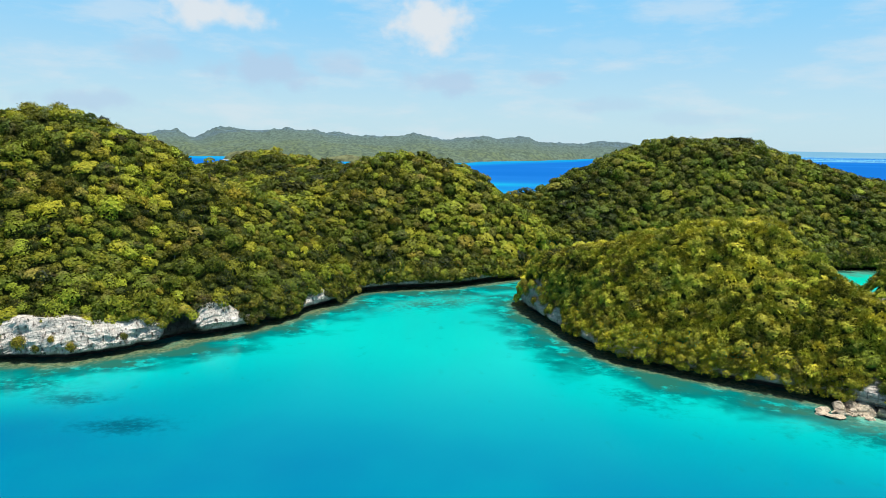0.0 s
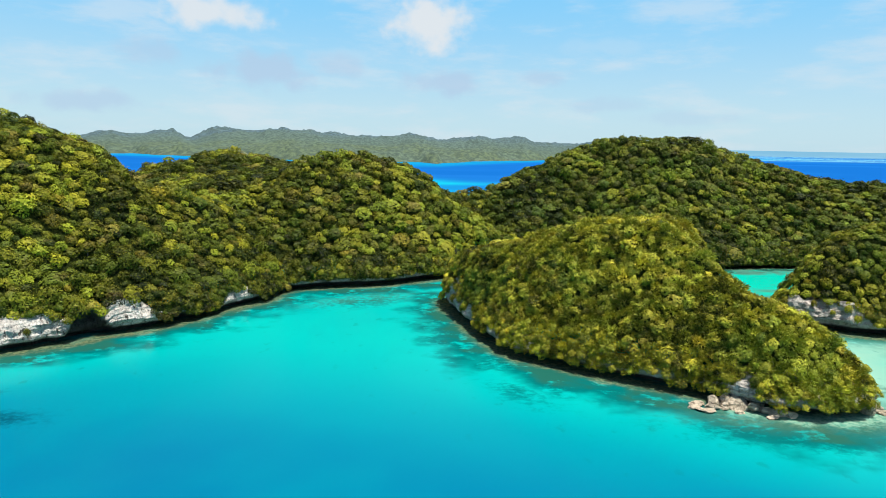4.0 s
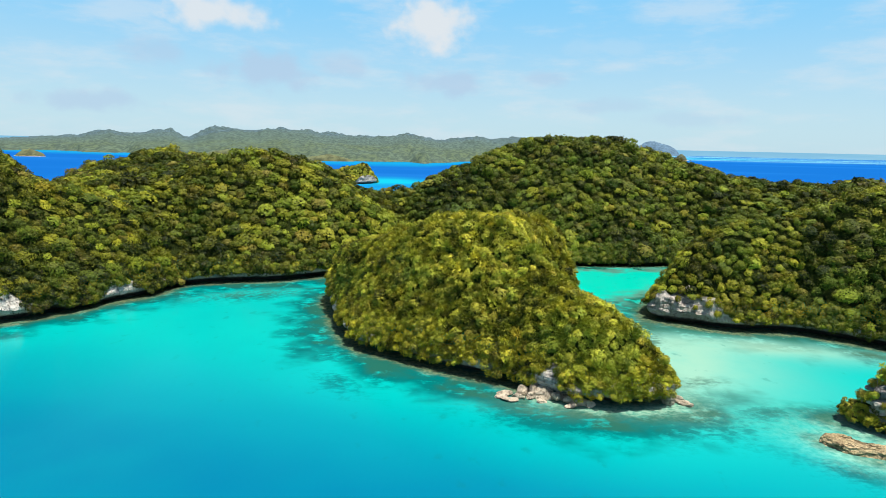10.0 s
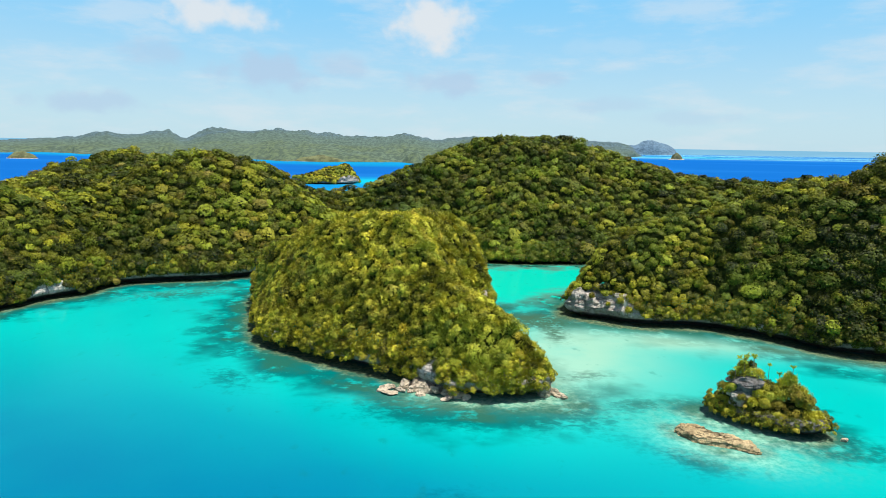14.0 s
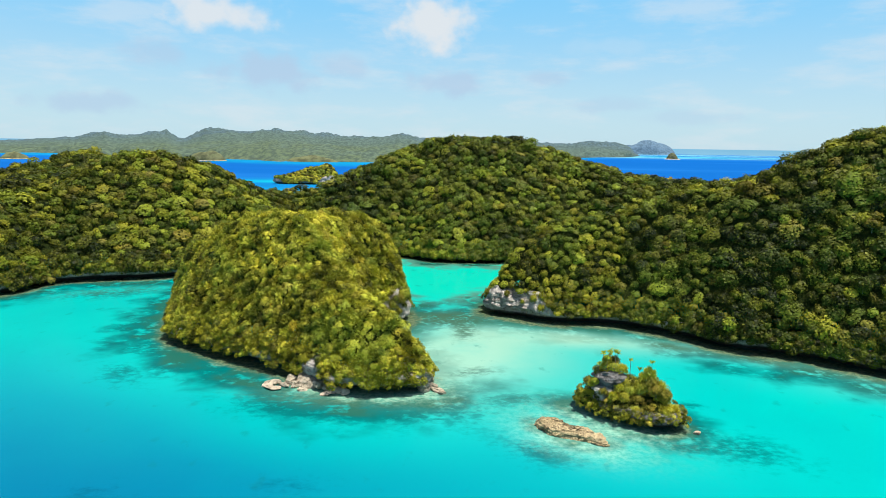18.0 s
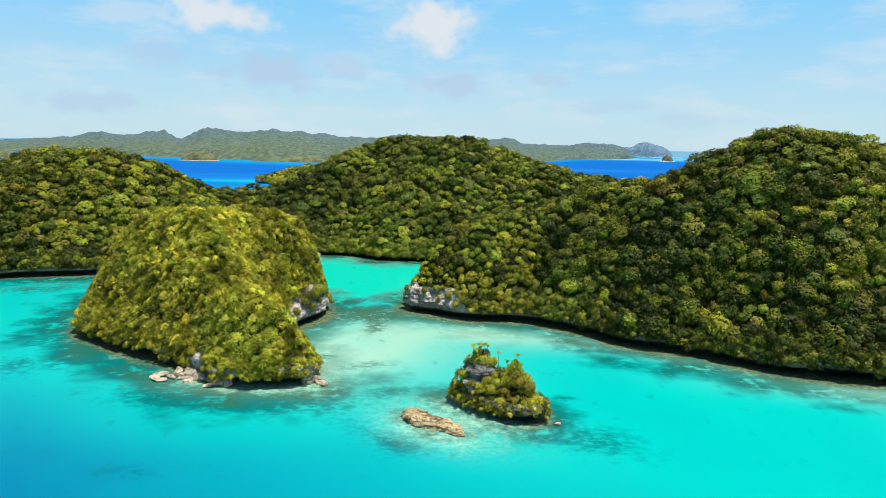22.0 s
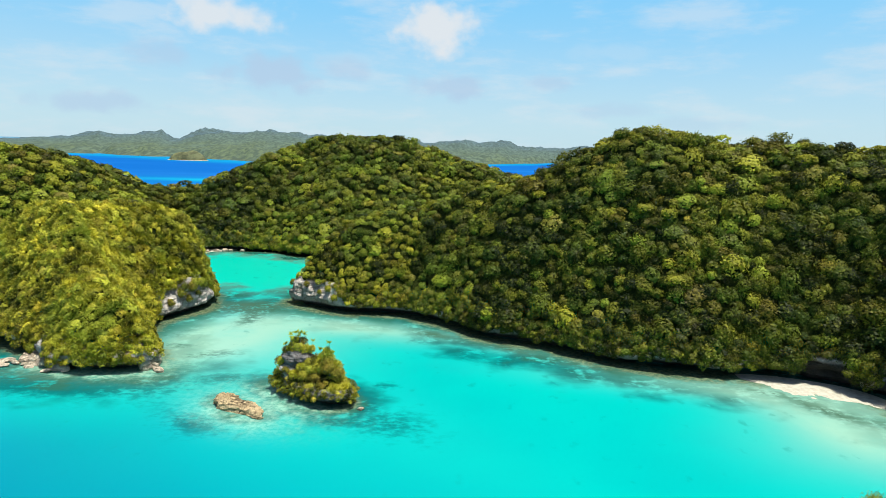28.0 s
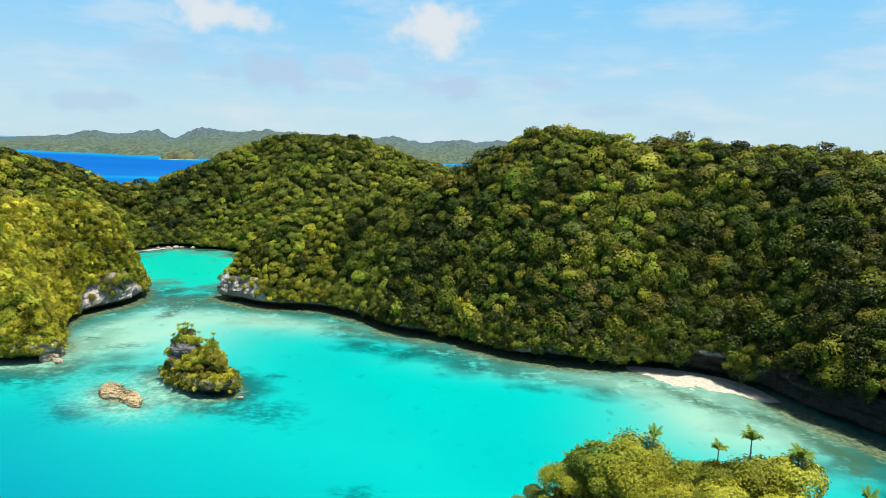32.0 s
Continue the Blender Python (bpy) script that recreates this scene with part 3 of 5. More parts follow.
def crown_proto(leaves, seed, size=0.2, habit="dome"):
    """A crown of unit radius made of single leaf sprays set on lumpy boughs. Returns vertices and triangles."""
    r = np.random.default_rng(seed)
    lumps = r.normal(size=({"ragged": 14, "spiky": 12}.get(habit, 9), 3))
    lumps /= np.linalg.norm(lumps, axis=1)[:, None]
    lumps[:, 2] = np.abs(lumps[:, 2]) * 0.9 - 0.05
    v = r.normal(size=(leaves, 3))
    v /= np.linalg.norm(v, axis=1)[:, None]
    v[:, 2] = np.where(v[:, 2] < -0.35, -v[:, 2], v[:, 2])
    near = np.max(v @ lumps.T, axis=1)
    deep, spread_ = {"dome": (0.50, 0.06), "ragged": (0.38, 0.13), "flat": (0.58, 0.06), "spiky": (0.40, 0.10)}[habit]
    rad = deep + (1.04 - deep) * np.clip((near - 0.55) / 0.45, 0, 1) ** 1.2 + r.normal(size=leaves) * spread_
    c = v * rad[:, None]
    nrm = v + r.normal(size=(leaves, 3)) * 0.42 + np.array([0, 0, 0.2])
    nrm /= np.linalg.norm(nrm, axis=1)[:, None]
    a = np.cross(nrm, r.normal(size=(leaves, 3)))
    a /= np.linalg.norm(a, axis=1)[:, None]
    if habit == "spiky":   # strap leaves in tufts, pointing out and drooping
        a = -(v + r.normal(size=(leaves, 3)) * 0.45 + np.array([0, 0, 0.25]))
        a /= np.linalg.norm(a, axis=1)[:, None]
        nrm = np.cross(a, r.normal(size=(leaves, 3)))
        nrm /= np.linalg.norm(nrm, axis=1)[:, None]
    b = np.cross(nrm, a)
    s = size * (0.55 + 0.9 * r.random(leaves))[:, None]
    slim = {"ragged": 0.42, "spiky": 0.34}.get(habit, 0.62)
    a, b = a * s * {"ragged": 1.25, "spiky": 1.7}.get(habit, 1.0), b * s * slim * 1.2
    tri = np.stack([c - a - nrm * s * 0.1, c + a * 0.5 - b, c + a * 0.8 + b], 1)   # pointed spray
    tri[..., 2] *= {"dome": 0.85, "ragged": 1.0, "flat": 0.6, "spiky": 1.0}[habit]
    return tri.reshape(-1, 3).astype(np.float32), np.arange(leaves * 3).reshape(-1, 3)


PROTOS = [crown_proto(142, 100 + i, 0.205, ("dome", "ragged", "flat", "dome")[i % 4]) for i in range(16)]
PROTOS_SHRUB = [crown_proto(208, 700 + i, 0.163, ("ragged", "dome", "spiky", "spiky")[i % 4]) for i in range(12)]
PROTOS_MID = [crown_proto(222, 900 + i, 0.164, ("dome", "ragged", "flat", "dome")[i % 4]) for i in range(16)]
PROTOS_FINE = [crown_proto(390, 1100 + i, 0.118, ("dome", "ragged", "flat", "ragged")[i % 4]) for i in range(10)]
PROTOS_LIGHT = [crown_proto(56, 500 + i, 0.36) for i in range(6)]


def canopy(name, spots, material, label, protos=PROTOS):
    """Joins crowns at spots (x, y, z, radius, tint, normal) into one mesh."""
    vs, fs, ts, base = [], [], [], 0
    r = np.random.default_rng(len(spots))
    for x, y, z, rad, tint, nx, ny in spots:
        pool = PROTOS_FINE if protos is PROTOS_MID and rad > 1.9 else PROTOS_MID if protos is PROTOS and rad > 2.3 else protos
        v, f = pool[r.integers(len(pool))]
        a = r.random() * 6.283
        turn = Vector((nx, ny, 1.0)).to_track_quat("Z", "Y") @ Euler((0, 0, a)).to_quaternion()
        m = np.array(turn.to_matrix(), np.float32) @ np.diag((rad * (0.85 + 0.35 * r.random()), rad * (0.85 + 0.35 * r.random()), rad * (0.8 + 0.45 * r.random()))).astype(np.float32)
        vs.append(v @ m.T + np.array((x, y, z), np.float32))
        fs.append(f + base)
        ts.append(np.full(len(v), tint))
        base += len(v)
    me = mesh_from(name, np.vstack(vs), np.vstack(fs), material, False, {"tint": np.concatenate(ts)})
    return tagged(new(name, me), label, "forest", kind="stuff")


# stands of other trees, and painted lit or shaded slopes: x, y, radius, tint shift
STANDS_AND_SHADE = {"ridge": [(-44, 150, 15, -0.26), (-30, 176, 15, -0.24), (-56, 140, 7, -0.2), (-68, 196, 9, 0.40), (-58, 176, 7, 0.35), (-95, 158, 18, 0.22), (-75, 150, 10, 0.16), (15, 222, 22, 0.28), (-12, 214, 14, 0.22),
                    (95, 262, 26, 0.16), (60, 245, 14, -0.22)],
          "right": [(178, 138, 16, 0.26), (218, 98, 26, -0.20), (150, 129, 18, -0.26), (190, 118, 10, 0.16)],
          "front": [(58, 122, 12, 0.10), (20, 152, 12, -0.22), (72, 104, 8, 0.14), (40, 118, 12, -0.12)]}


def scatter(key, spacing, rad_lo, rad_hi, keep, seed, relief=0.45, vary=0.24):
    """Crown spots over an island, set by area along the slope, and hanging over the edge."""
    r = np.random.default_rng(seed)
    line = COAST[key]
    lo, hi = line.min(0), line.max(0)
    n = int((hi[0] - lo[0]) * (hi[1] - lo[1]) / spacing ** 2 * 13)
    x, y = lo[0] + r.random(n) * (hi[0] - lo[0]), lo[1] + r.random(n) * (hi[1] - lo[1])
    sel = inside(x, y, line) & keep(x, y)
    x, y = x[sel], y[sel]
    d = distance(x, y, line)
    z = ground_height(key, x, y, d)
    gx = (ground_height(key, x + 1.5, y, distance(x + 1.5, y, line)) - z) / 1.5
    gy = (ground_height(key, x, y + 1.5, distance(x, y + 1.5, line)) - z) / 1.5
    tx, ty = np.clip(-gx * 0.6, -1.1, 1.1), np.clip(-gy * 0.6, -1.1, 1.1)
    bare_all = np.maximum(bare_height(x, y), hollow_height(x, y))
    cell = spacing * 1.5
    taken, spots = {}, []
    for i in range(len(x)):
        size = rad_lo + (rad_hi - rad_lo) * r.random() ** 1.6
        sp = spacing * (0.6 + 0.8 * (size - rad_lo) / (rad_hi - rad_lo))
        c = (int(x[i] // cell), int(y[i] // cell), int(z[i] // cell))
        px, py, pz = x[i], y[i], z[i]
        clash = False
        for a in (-1, 0, 1):
            for b in (-1, 0, 1):
                for e in (-1, 0, 1):
                    for q in taken.get((c[0] + a, c[1] + b, c[2] + e), ()):
                        if (q[0] - px) ** 2 + (q[1] - py) ** 2 + (q[2] - pz) ** 2 < (0.5 * (sp + q[3])) ** 2:
                            clash = True
                            break
        if clash:
            continue
        if bare_all[i] > 0 and d[i] < 2.0 and pz < bare_all[i] + 1.0:
            continue
        taken.setdefault(c, []).append((px, py, pz, sp))
        spots.append((px, py, pz + size * (0.32 + relief * (r.random() - 0.45)), size, tx[i], ty[i]))
    # fringe over the notch
    nrm = outward(line)
    for i in range(len(line)):
        px, py = line[i]
        if not keep(np.array([px]), np.array([py]))[0]:
            continue
        bare = float(max(bare_height(px, py), hollow_height(px, py)))
        for lift in ((1.15, 1.6, 2.1, 2.7) if key == "islet" else (2.8, 5.6) if rad_lo > 1.7 else (2.7, 3.3, 3.9, 4.7, 5.7, 6.8) if key == "right" else (2.1, 2.7, 3.3, 3.9, 4.6, 5.6, 6.8)):
            if r.random() < (0.95 if lift < 4.5 else 0.55) and lift > bare + 0.4 * (bare > 0):
                size = rad_lo * (0.75 + 0.5 * r.random())
                o = (0.35 if key == "islet" else 0.8) - max(0, lift - 1.9) * 0.45 + r.normal() * 0.35
                spots.append((px + nrm[i, 0] * o, py + nrm[i, 1] * o, lift + r.normal() * 0.3, size, nrm[i, 0] * 0.8, nrm[i, 1] * 0.8))
    p = np.array([s[:2] for s in spots])
    patch = fbm(p[:, 0] / 22.0, p[:, 1] / 22.0, 77, 3)
    for sx, sy, sr, shift in STANDS_AND_SHADE.get(key, ()):
        patch = patch + shift * np.exp(-((p[:, 0] - sx) ** 2 + (p[:, 1] - sy) ** 2) / (sr * sr))
    out = []
    for (a, b, c, s, nx, ny), w in zip(spots, patch):
        t = float(np.clip(0.43 + 1.0 * (w - 0.5) + r.normal() * vary, 0.02, 0.95)) if r.random() > 0.02 else 0.99
        out.append((a, b, c, s, t, nx, ny))
    return out


everywhere = lambda x, y: np.ones(np.shape(x), bool)
canopy("shrub_canopy", scatter("front", 1.2, 0.75, 1.6, lambda x, y: (y < 156) | (x < 26) & (y < 166), 1, 0.3, 0.21), M_LEAF_FRONT, "dense yellow-green shrub canopy on the haystack island", PROTOS_SHRUB)
canopy("shrub_canopy", scatter("front", 2.4, 1.3, 2.4, lambda x, y: ~((y < 156) | (x < 26) & (y < 166)), 8), M_LEAF_FRONT, "shrub canopy on the far side of the haystack island", PROTOS_LIGHT)
canopy("forest_canopy", scatter("ridge", 2.25, 1.1, 2.7, lambda x, y: (y < 178) & (x > -135) & (x < -24), 2, 0.6, 0.25), M_LEAF_HIGH, "dense sunlit tropical forest over the high end of the ridge", PROTOS_MID)
canopy("forest_canopy", scatter("ridge", 2.65, 1.3, 3.1, lambda x, y: (y < 280 + 42 * (x < -30)) & (x > -150) & (x < 26) & ~((y < 178) & (x < -24)) & ~((x < -135) & (y < 260)), 21, 0.6, 0.25), M_LEAF_LEFT, "dense sunlit tropical forest over the long ridge")
canopy("forest_canopy", scatter("ridge", 2.65, 1.3, 3.0, lambda x, y: (y < 286) & (x >= 26) & (x < 215), 22, 0.7, 0.22), M_LEAF_BACK, "dense green tropical forest over the hill behind the back lagoon")
canopy("forest_canopy", scatter("ridge", 5.4, 2.8, 4.2, lambda x, y: (x >= 26) & (y >= 286) | (x >= 215) | (x < 26) & (y >= 280 + 42 * (x < -30)) | (x <= -135) & (y < 260) | (x <= -150), 4), M_LEAF_LEFT, "tropical forest on the far side of the ridge", PROTOS_LIGHT)
canopy("forest_canopy", scatter("right", 2.15, 1.05, 2.6, lambda x, y: ((y < 156) & (x < 258) | (x < 165) & (y < 168)) & (x >= 126 + 0.6 * (y - 142)) & ~((x > 190) & (y < 122)), 3, 0.6, 0.25), M_LEAF_RIGHT, "dense dark green forest over the high island", PROTOS_MID)
canopy("forest_canopy", scatter("right", 2.1, 1.05, 2.8, lambda x, y: (x > 190) & (x < 240) & (y < 122), 35, 0.6, 0.25), M_LEAF_RIGHT, "dark broad-leaved forest above the overhung shore", PROTOS_FINE)
canopy("forest_canopy", scatter("right", 3.4, 1.6, 3.0, lambda x, y: (x >= 240) & (x < 258) & (y < 122), 36), M_LEAF_RIGHT, "dark broad-leaved forest at the far end of the high island", PROTOS_LIGHT)
canopy("forest_canopy", scatter("right", 1.8, 0.9, 2.0, lambda x, y: (y < 168) & (x < 126 + 0.6 * (y - 142)), 33), M_LEAF_END, "yellow-green shrubs over the low end of the high island", PROTOS_MID)
canopy("forest_canopy", scatter("right", 5.4, 2.8, 4.2, lambda x, y: ~((y < 156) & (x < 258) | (x < 165) & (y < 168)) & (x > 130), 5), M_LEAF_RIGHT, "tropical forest on the far side of the high island", PROTOS_LIGHT)
canopy("forest_canopy", scatter("near", 1.7, 0.8, 1.3, lambda x, y: y > 8, 6), M_LEAF_NEAR, "rounded yellow-green shrubs on the steep near island", PROTOS_SHRUB)
canopy("forest_canopy", scatter("near", 3.4, 1.8, 3.0, lambda x, y: y <= 8, 7), M_LEAF_NEAR, "shrubs on the far side of the steep near island", PROTOS_LIGHT)

# ---------------------------------------------------------------- water


def spread(dense_lo, dense_hi, step, lo, hi):
    a = list(np.arange(dense_lo, dense_hi + step, step))
    for sign, end in ((1, hi), (-1, lo)):
        p, s = (a[-1] if sign > 0 else a[0]), step
        while sign * p < sign * end:
            s *= 1.09
            p = p + sign * s
            p = min(p, end) if sign > 0 else max(p, end)
            a = a + [p] if sign > 0 else [p] + a
    return np.array(a)


def smooth(v, lo, hi):
    u = np.clip((v - lo) / (hi - lo), 0, 1)
    return u * u * (3 - 2 * u)


SHOAL = [(99.5, 86.6), (102, 83), (105, 80), (109.3, 79.6), (108.3, 82), (104.5, 84.4), (101.5, 87.4)]
COAST["shoal"] = closed_curve(SHOAL, 0.4)


def blob(x, y, bx, by, rx, ry, turn=0.0):
    a = radians(turn)
    u, v = (x - bx) * math.cos(a) + (y - by) * math.sin(a), -(x - bx) * math.sin(a) + (y - by) * math.cos(a)
    return np.exp(-((u / rx) ** 2 + (v / ry) ** 2))


# near shore of the far island: across, along
FAR_SHORE = [(-3900, 2200), (-2700, 1950), (-2120, 1830), (-1500, 1620), (-1141, 1535), (-577, 1450), (-112, 1465), (255, 1727), (781, 2127), (1059, 2686), (1272, 3073), (1380, 3700)]


def sea():
    xs, ys = spread(-120, 240, 1.6, -5200, 5200), spread(36, 244, 1.6, -900, 4960)
    X, Y = np.meshgrid(xs, ys)
    shore = np.full(X.shape, 60.0)
    for k, line in COAST.items():
        box = (X > line[:, 0].min() - 60) & (X < line[:, 0].max() + 60) & (Y > line[:, 1].min() - 60) & (Y < line[:, 1].max() + 60)
        shore[box] = np.minimum(shore[box], distance(X[box], Y[box], line[::2]) * {"islet": 2.0, "shoal": 5.0, "right": 0.85}.get(k, 1.0))
    open_sea = smooth(Y, 285, 330)
    deep = smooth(118 - Y - 0.25 * X - 0.35 * np.maximum(0, X - 60), -22, 50) * smooth(shore, 4, 30)
    sand = np.clip(blob(X, Y, 92, 124, 16, 20, 20) + 0.9 * blob(X, Y, 116, 131, 20, 7, -15) + 0.8 * blob(X, Y, 84, 112, 8, 12)
                   + 1.2 * blob(X, Y, 206, 93, 18, 8, -40) + 0.55 * blob(X, Y, 190, 98, 26, 5, -10) + 0.9 * blob(X, Y, 202, 84, 15, 9, -45) + 0.5 * blob(X, Y, 200, 76, 14, 10)
                   + 0.45 * blob(X, Y, 158, 115, 30, 4, -30), 0, 1)
    reef = np.clip(1.1 * blob(X, Y, -53, 92, 8, 3.5) + 1.0 * blob(X, Y, -65, 101, 7, 3.0) + 1.4 * blob(X, Y, -79, 107, 9, 4) + 1.3 * blob(X, Y, 64, 91, 16, 5, -10) + 0.9 * blob(X, Y, 128, 80, 9, 6, -30) + 0.8 * blob(X, Y, 86, 92, 12, 7)
                   + blob(X, Y, 99, 78, 7, 4, -30) + 1.5 * blob(X, Y, 87, 146, 12, 7, 10) + 0.9 * blob(X, Y, 90, 134, 3, 5) + blob(X, Y, 83, 114, 4, 2) + blob(X, Y, 90, 109, 7, 3.5, 20)
                   + 0.8 * blob(X, Y, 98, 97, 5, 3) + 0.9 * blob(X, Y, 119, 80, 4, 2) + 0.9 * blob(X, Y, 126, 95, 4, 2) + 0.8 * blob(X, Y, 132, 127, 5, 2) + 0.9 * blob(X, Y, 26, 106, 9, 4, -50) + 0.8 * blob(X, Y, -8, 166, 16, 7, 25) + 0.8 * blob(X, Y, 78, 122, 5, 9) + 0.55 * blob(X, Y, 66, 68, 6, 3) + 0.55 * blob(X, Y, 43, 66, 6, 3) + blob(X, Y, 146.5, 57, 3.5, 2)
                   + 0.6 * blob(X, Y, 211, 76, 6, 5, -60), 0, 1)
    bank = np.clip(blob(X, Y, -28, 722, 42, 60) + 0.9 * blob(X, Y, -10, 480, 160, 120) + blob(X, Y, -60, 700, 160, 30) + 0.6 * blob(X, Y, -700, 3300, 500, 200) + 0.7 * blob(X, Y, 1300, 3300, 500, 250), 0, 1)
    front = np.interp(60 + (X - 60) * 4200 / np.maximum(Y, 500), [p[0] for p in FAR_SHORE], [p[1] for p in FAR_SHORE])
    bank = np.clip(bank + 0.4 * smooth(Y - front, -330, -120) * (Y < front + 400) * smooth(X, 900, 500), 0, 1)
    far = smooth(Y, 2700, 2950)
    back = smooth(Y, 148, 180) * smooth(X, 20, 60)
    ring = np.clip(1.2 * blob(X, Y, 108.5, 87, 11, 7, -35) + 0.9 * blob(X, Y, 70, 97, 15, 3.5, -8) + 0.8 * blob(X, Y, 84, 100, 5, 5), 0, 1)
    halo = np.clip(1.3 * blob(X, Y, 104.0, 82.0, 7.5, 4.2, -36), 0, 1) * smooth(shore, 0.0, 3.0)
    weed = np.clip(1.3 * blob(X, Y, 86, 147, 11, 6, 10) + 0.8 * blob(X, Y, 90, 136, 3, 6) + 0.6 * blob(X, Y, -8, 170, 18, 6, 25) + blob(X, Y, 134, 127, 6, 2.2, -30) + 0.9 * blob(X, Y, 150, 118, 7, 2, -30)
                   + 0.9 * blob(X, Y, 166, 108, 8, 2, -25) + 0.7 * blob(X, Y, 195, 97, 8, 1.6, -25) + 1.2 * blob(X, Y, 200.5, 89.5, 6.5, 1.9, -52) + 1.1 * blob(X, Y, 209.5, 83.0, 5.0, 1.8, -45) + 1.4 * blob(X, Y, 213.4, 73.5, 6.5, 2.3, -75) + 1.1 * blob(X, Y, 212.6, 66.5, 2.5, 1.5, -60) + 0.8 * blob(X, Y, 64, 95, 12, 3, -10), 0, 1)
    idx = np.arange(X.size).reshape(X.shape)
    quads = np.stack([idx[:-1, :-1].ravel(), idx[:-1, 1:].ravel(), idx[1:, 1:].ravel(), idx[1:, :-1].ravel()], 1)
    me = mesh_from("water", np.stack([X, Y, 0 * X], -1).reshape(-1, 3), quads, M_WATER, True,
                   {"shore": shore.ravel(), "sand": sand.ravel(), "deep": deep.ravel(), "open": open_sea.ravel(), "reef": reef.ravel(),
                    "bank": bank.ravel(), "back": back.ravel(), "ring": ring.ravel(), "weed": weed.ravel(), "far": far.ravel(), "halo": halo.ravel()})
    tagged(new("water", me), "clear turquoise lagoon water turning deep blue beyond", "water", kind="structure")


sea()

# ---------------------------------------------------------------- distance


def sheet(name, X, Y, Z, material):
    idx = np.arange(X.size).reshape(X.shape)
    quads = np.stack([idx[:-1, :-1].ravel(), idx[:-1, 1:].ravel(), idx[1:, 1:].ravel(), idx[1:, :-1].ravel()], 1)
    return mesh_from(name, np.stack([X, Y, Z], -1).reshape(-1, 3), quads, material, True)


def far_land():
    """The long wooded island across the strait: headlands in front, the crest behind."""
    crest = [(-3900, 15), (-2867, 27), (-2699, 34), (-2493, 52), (-2325, 62), (-2155, 94), (-2064, 77), (-1952, 79), (-1840, 96), (-1747, 101), (-1682, 62), (-1638, 55), (-1506, 105), (-1394, 118),
             (-1191, 114), (-1116, 126), (-1042, 127), (-987, 117), (-839, 116), (-784, 99), (-635, 94), (-450, 86), (-302, 95), (-209, 105), (-117, 90), (0, 72), (140, 84), (269, 93), (350, 80),
             (480, 92), (547, 92), (610, 68), (715, 66), (823, 62), (879, 54), (971, 70), (1063, 76), (1194, 68), (1288, 45), (1350, 0)]
    c, s = np.array(crest, float), np.array(FAR_SHORE, float)
    A, V = np.meshgrid(np.linspace(-3900, 1380, 760), np.linspace(0, 1.15, 60))
    front = np.interp(A, s[:, 0], s[:, 1]) + 330 * (fbm(A / 260, 0 * A, 41, 3) - 0.5)
    Yv = front + (4200 - front) * V
    Xv = 60 + (A - 60) * Yv / 4200
    h = np.interp(A, c[:, 0], c[:, 1])
    up = np.clip(V, 0, 1)
    n1 = fbm(Xv / 330, Yv / 420, 17, 4)
    lumps = 0.5 * (1 - np.abs(2 * n1 - 1)) + 0.5 * fbm(Xv / 95, Yv / 150, 29, 3)
    Z = h * (0.30 * up ** 0.5 + 0.70 * up ** 1.7) * np.where(V < 0.97, 0.5 + 0.95 * lumps, 1.0) + 26 * smooth(up, 0, 0.05) * (1 - up) * lumps
    Z += (fbm(Xv / 20, Yv / 40, 23, 3) - 0.5) * 13 * smooth(up, 0, 0.04)
    Z = np.where(V > 1.0, Z * (1 - (V - 1) / 0.15), Z) * smooth(1380 - A, 0, 90) - 1.0
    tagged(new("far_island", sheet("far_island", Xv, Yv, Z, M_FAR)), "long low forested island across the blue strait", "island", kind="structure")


far_land()


def hump(name, x, y, half_w, half_d, height, material, label, seed):
    """A far wooded islet, steep all round."""
    U, V = np.meshgrid(np.linspace(-1, 1, 41), np.linspace(-1, 1, 21))
    r = np.sqrt(U ** 2 + V ** 2)
    Z = height * np.clip(1 - r ** 3, 0, 1) ** 0.8 * (0.6 + 0.8 * fbm(U * 2.2 + seed, V * 2 + seed, seed, 4)) - 0.5
    me = sheet(name, x + U * half_w, y + V * half_d, Z, material)
    return tagged(new(name, me), label, "islet", kind="structure")


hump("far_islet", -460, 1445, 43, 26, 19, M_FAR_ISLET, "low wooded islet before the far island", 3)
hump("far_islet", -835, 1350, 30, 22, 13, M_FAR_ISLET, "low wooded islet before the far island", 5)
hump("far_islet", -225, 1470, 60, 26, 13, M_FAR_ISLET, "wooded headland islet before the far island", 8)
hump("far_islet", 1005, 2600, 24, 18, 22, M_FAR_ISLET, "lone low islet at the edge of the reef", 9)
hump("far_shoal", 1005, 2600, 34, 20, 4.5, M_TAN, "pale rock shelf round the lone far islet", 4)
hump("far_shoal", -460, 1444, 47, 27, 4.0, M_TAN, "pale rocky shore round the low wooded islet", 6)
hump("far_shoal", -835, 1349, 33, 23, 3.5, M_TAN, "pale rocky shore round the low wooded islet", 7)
hump("far_hills", 1530, 4620, 210, 100, 84, M_FARTHEST, "hills at the horizon, blue-green with painted haze", 12)
hump("far_hills", -3900, 4780, 700, 60, 75, M_FARTHEST, "hills at the horizon, blue-green with painted haze", 14)
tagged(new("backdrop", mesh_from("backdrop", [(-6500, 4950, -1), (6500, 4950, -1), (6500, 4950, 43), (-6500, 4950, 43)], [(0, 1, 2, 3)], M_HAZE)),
       "glowing backdrop strip for the hazy far sea up to the horizon", "backdrop", kind="structure")

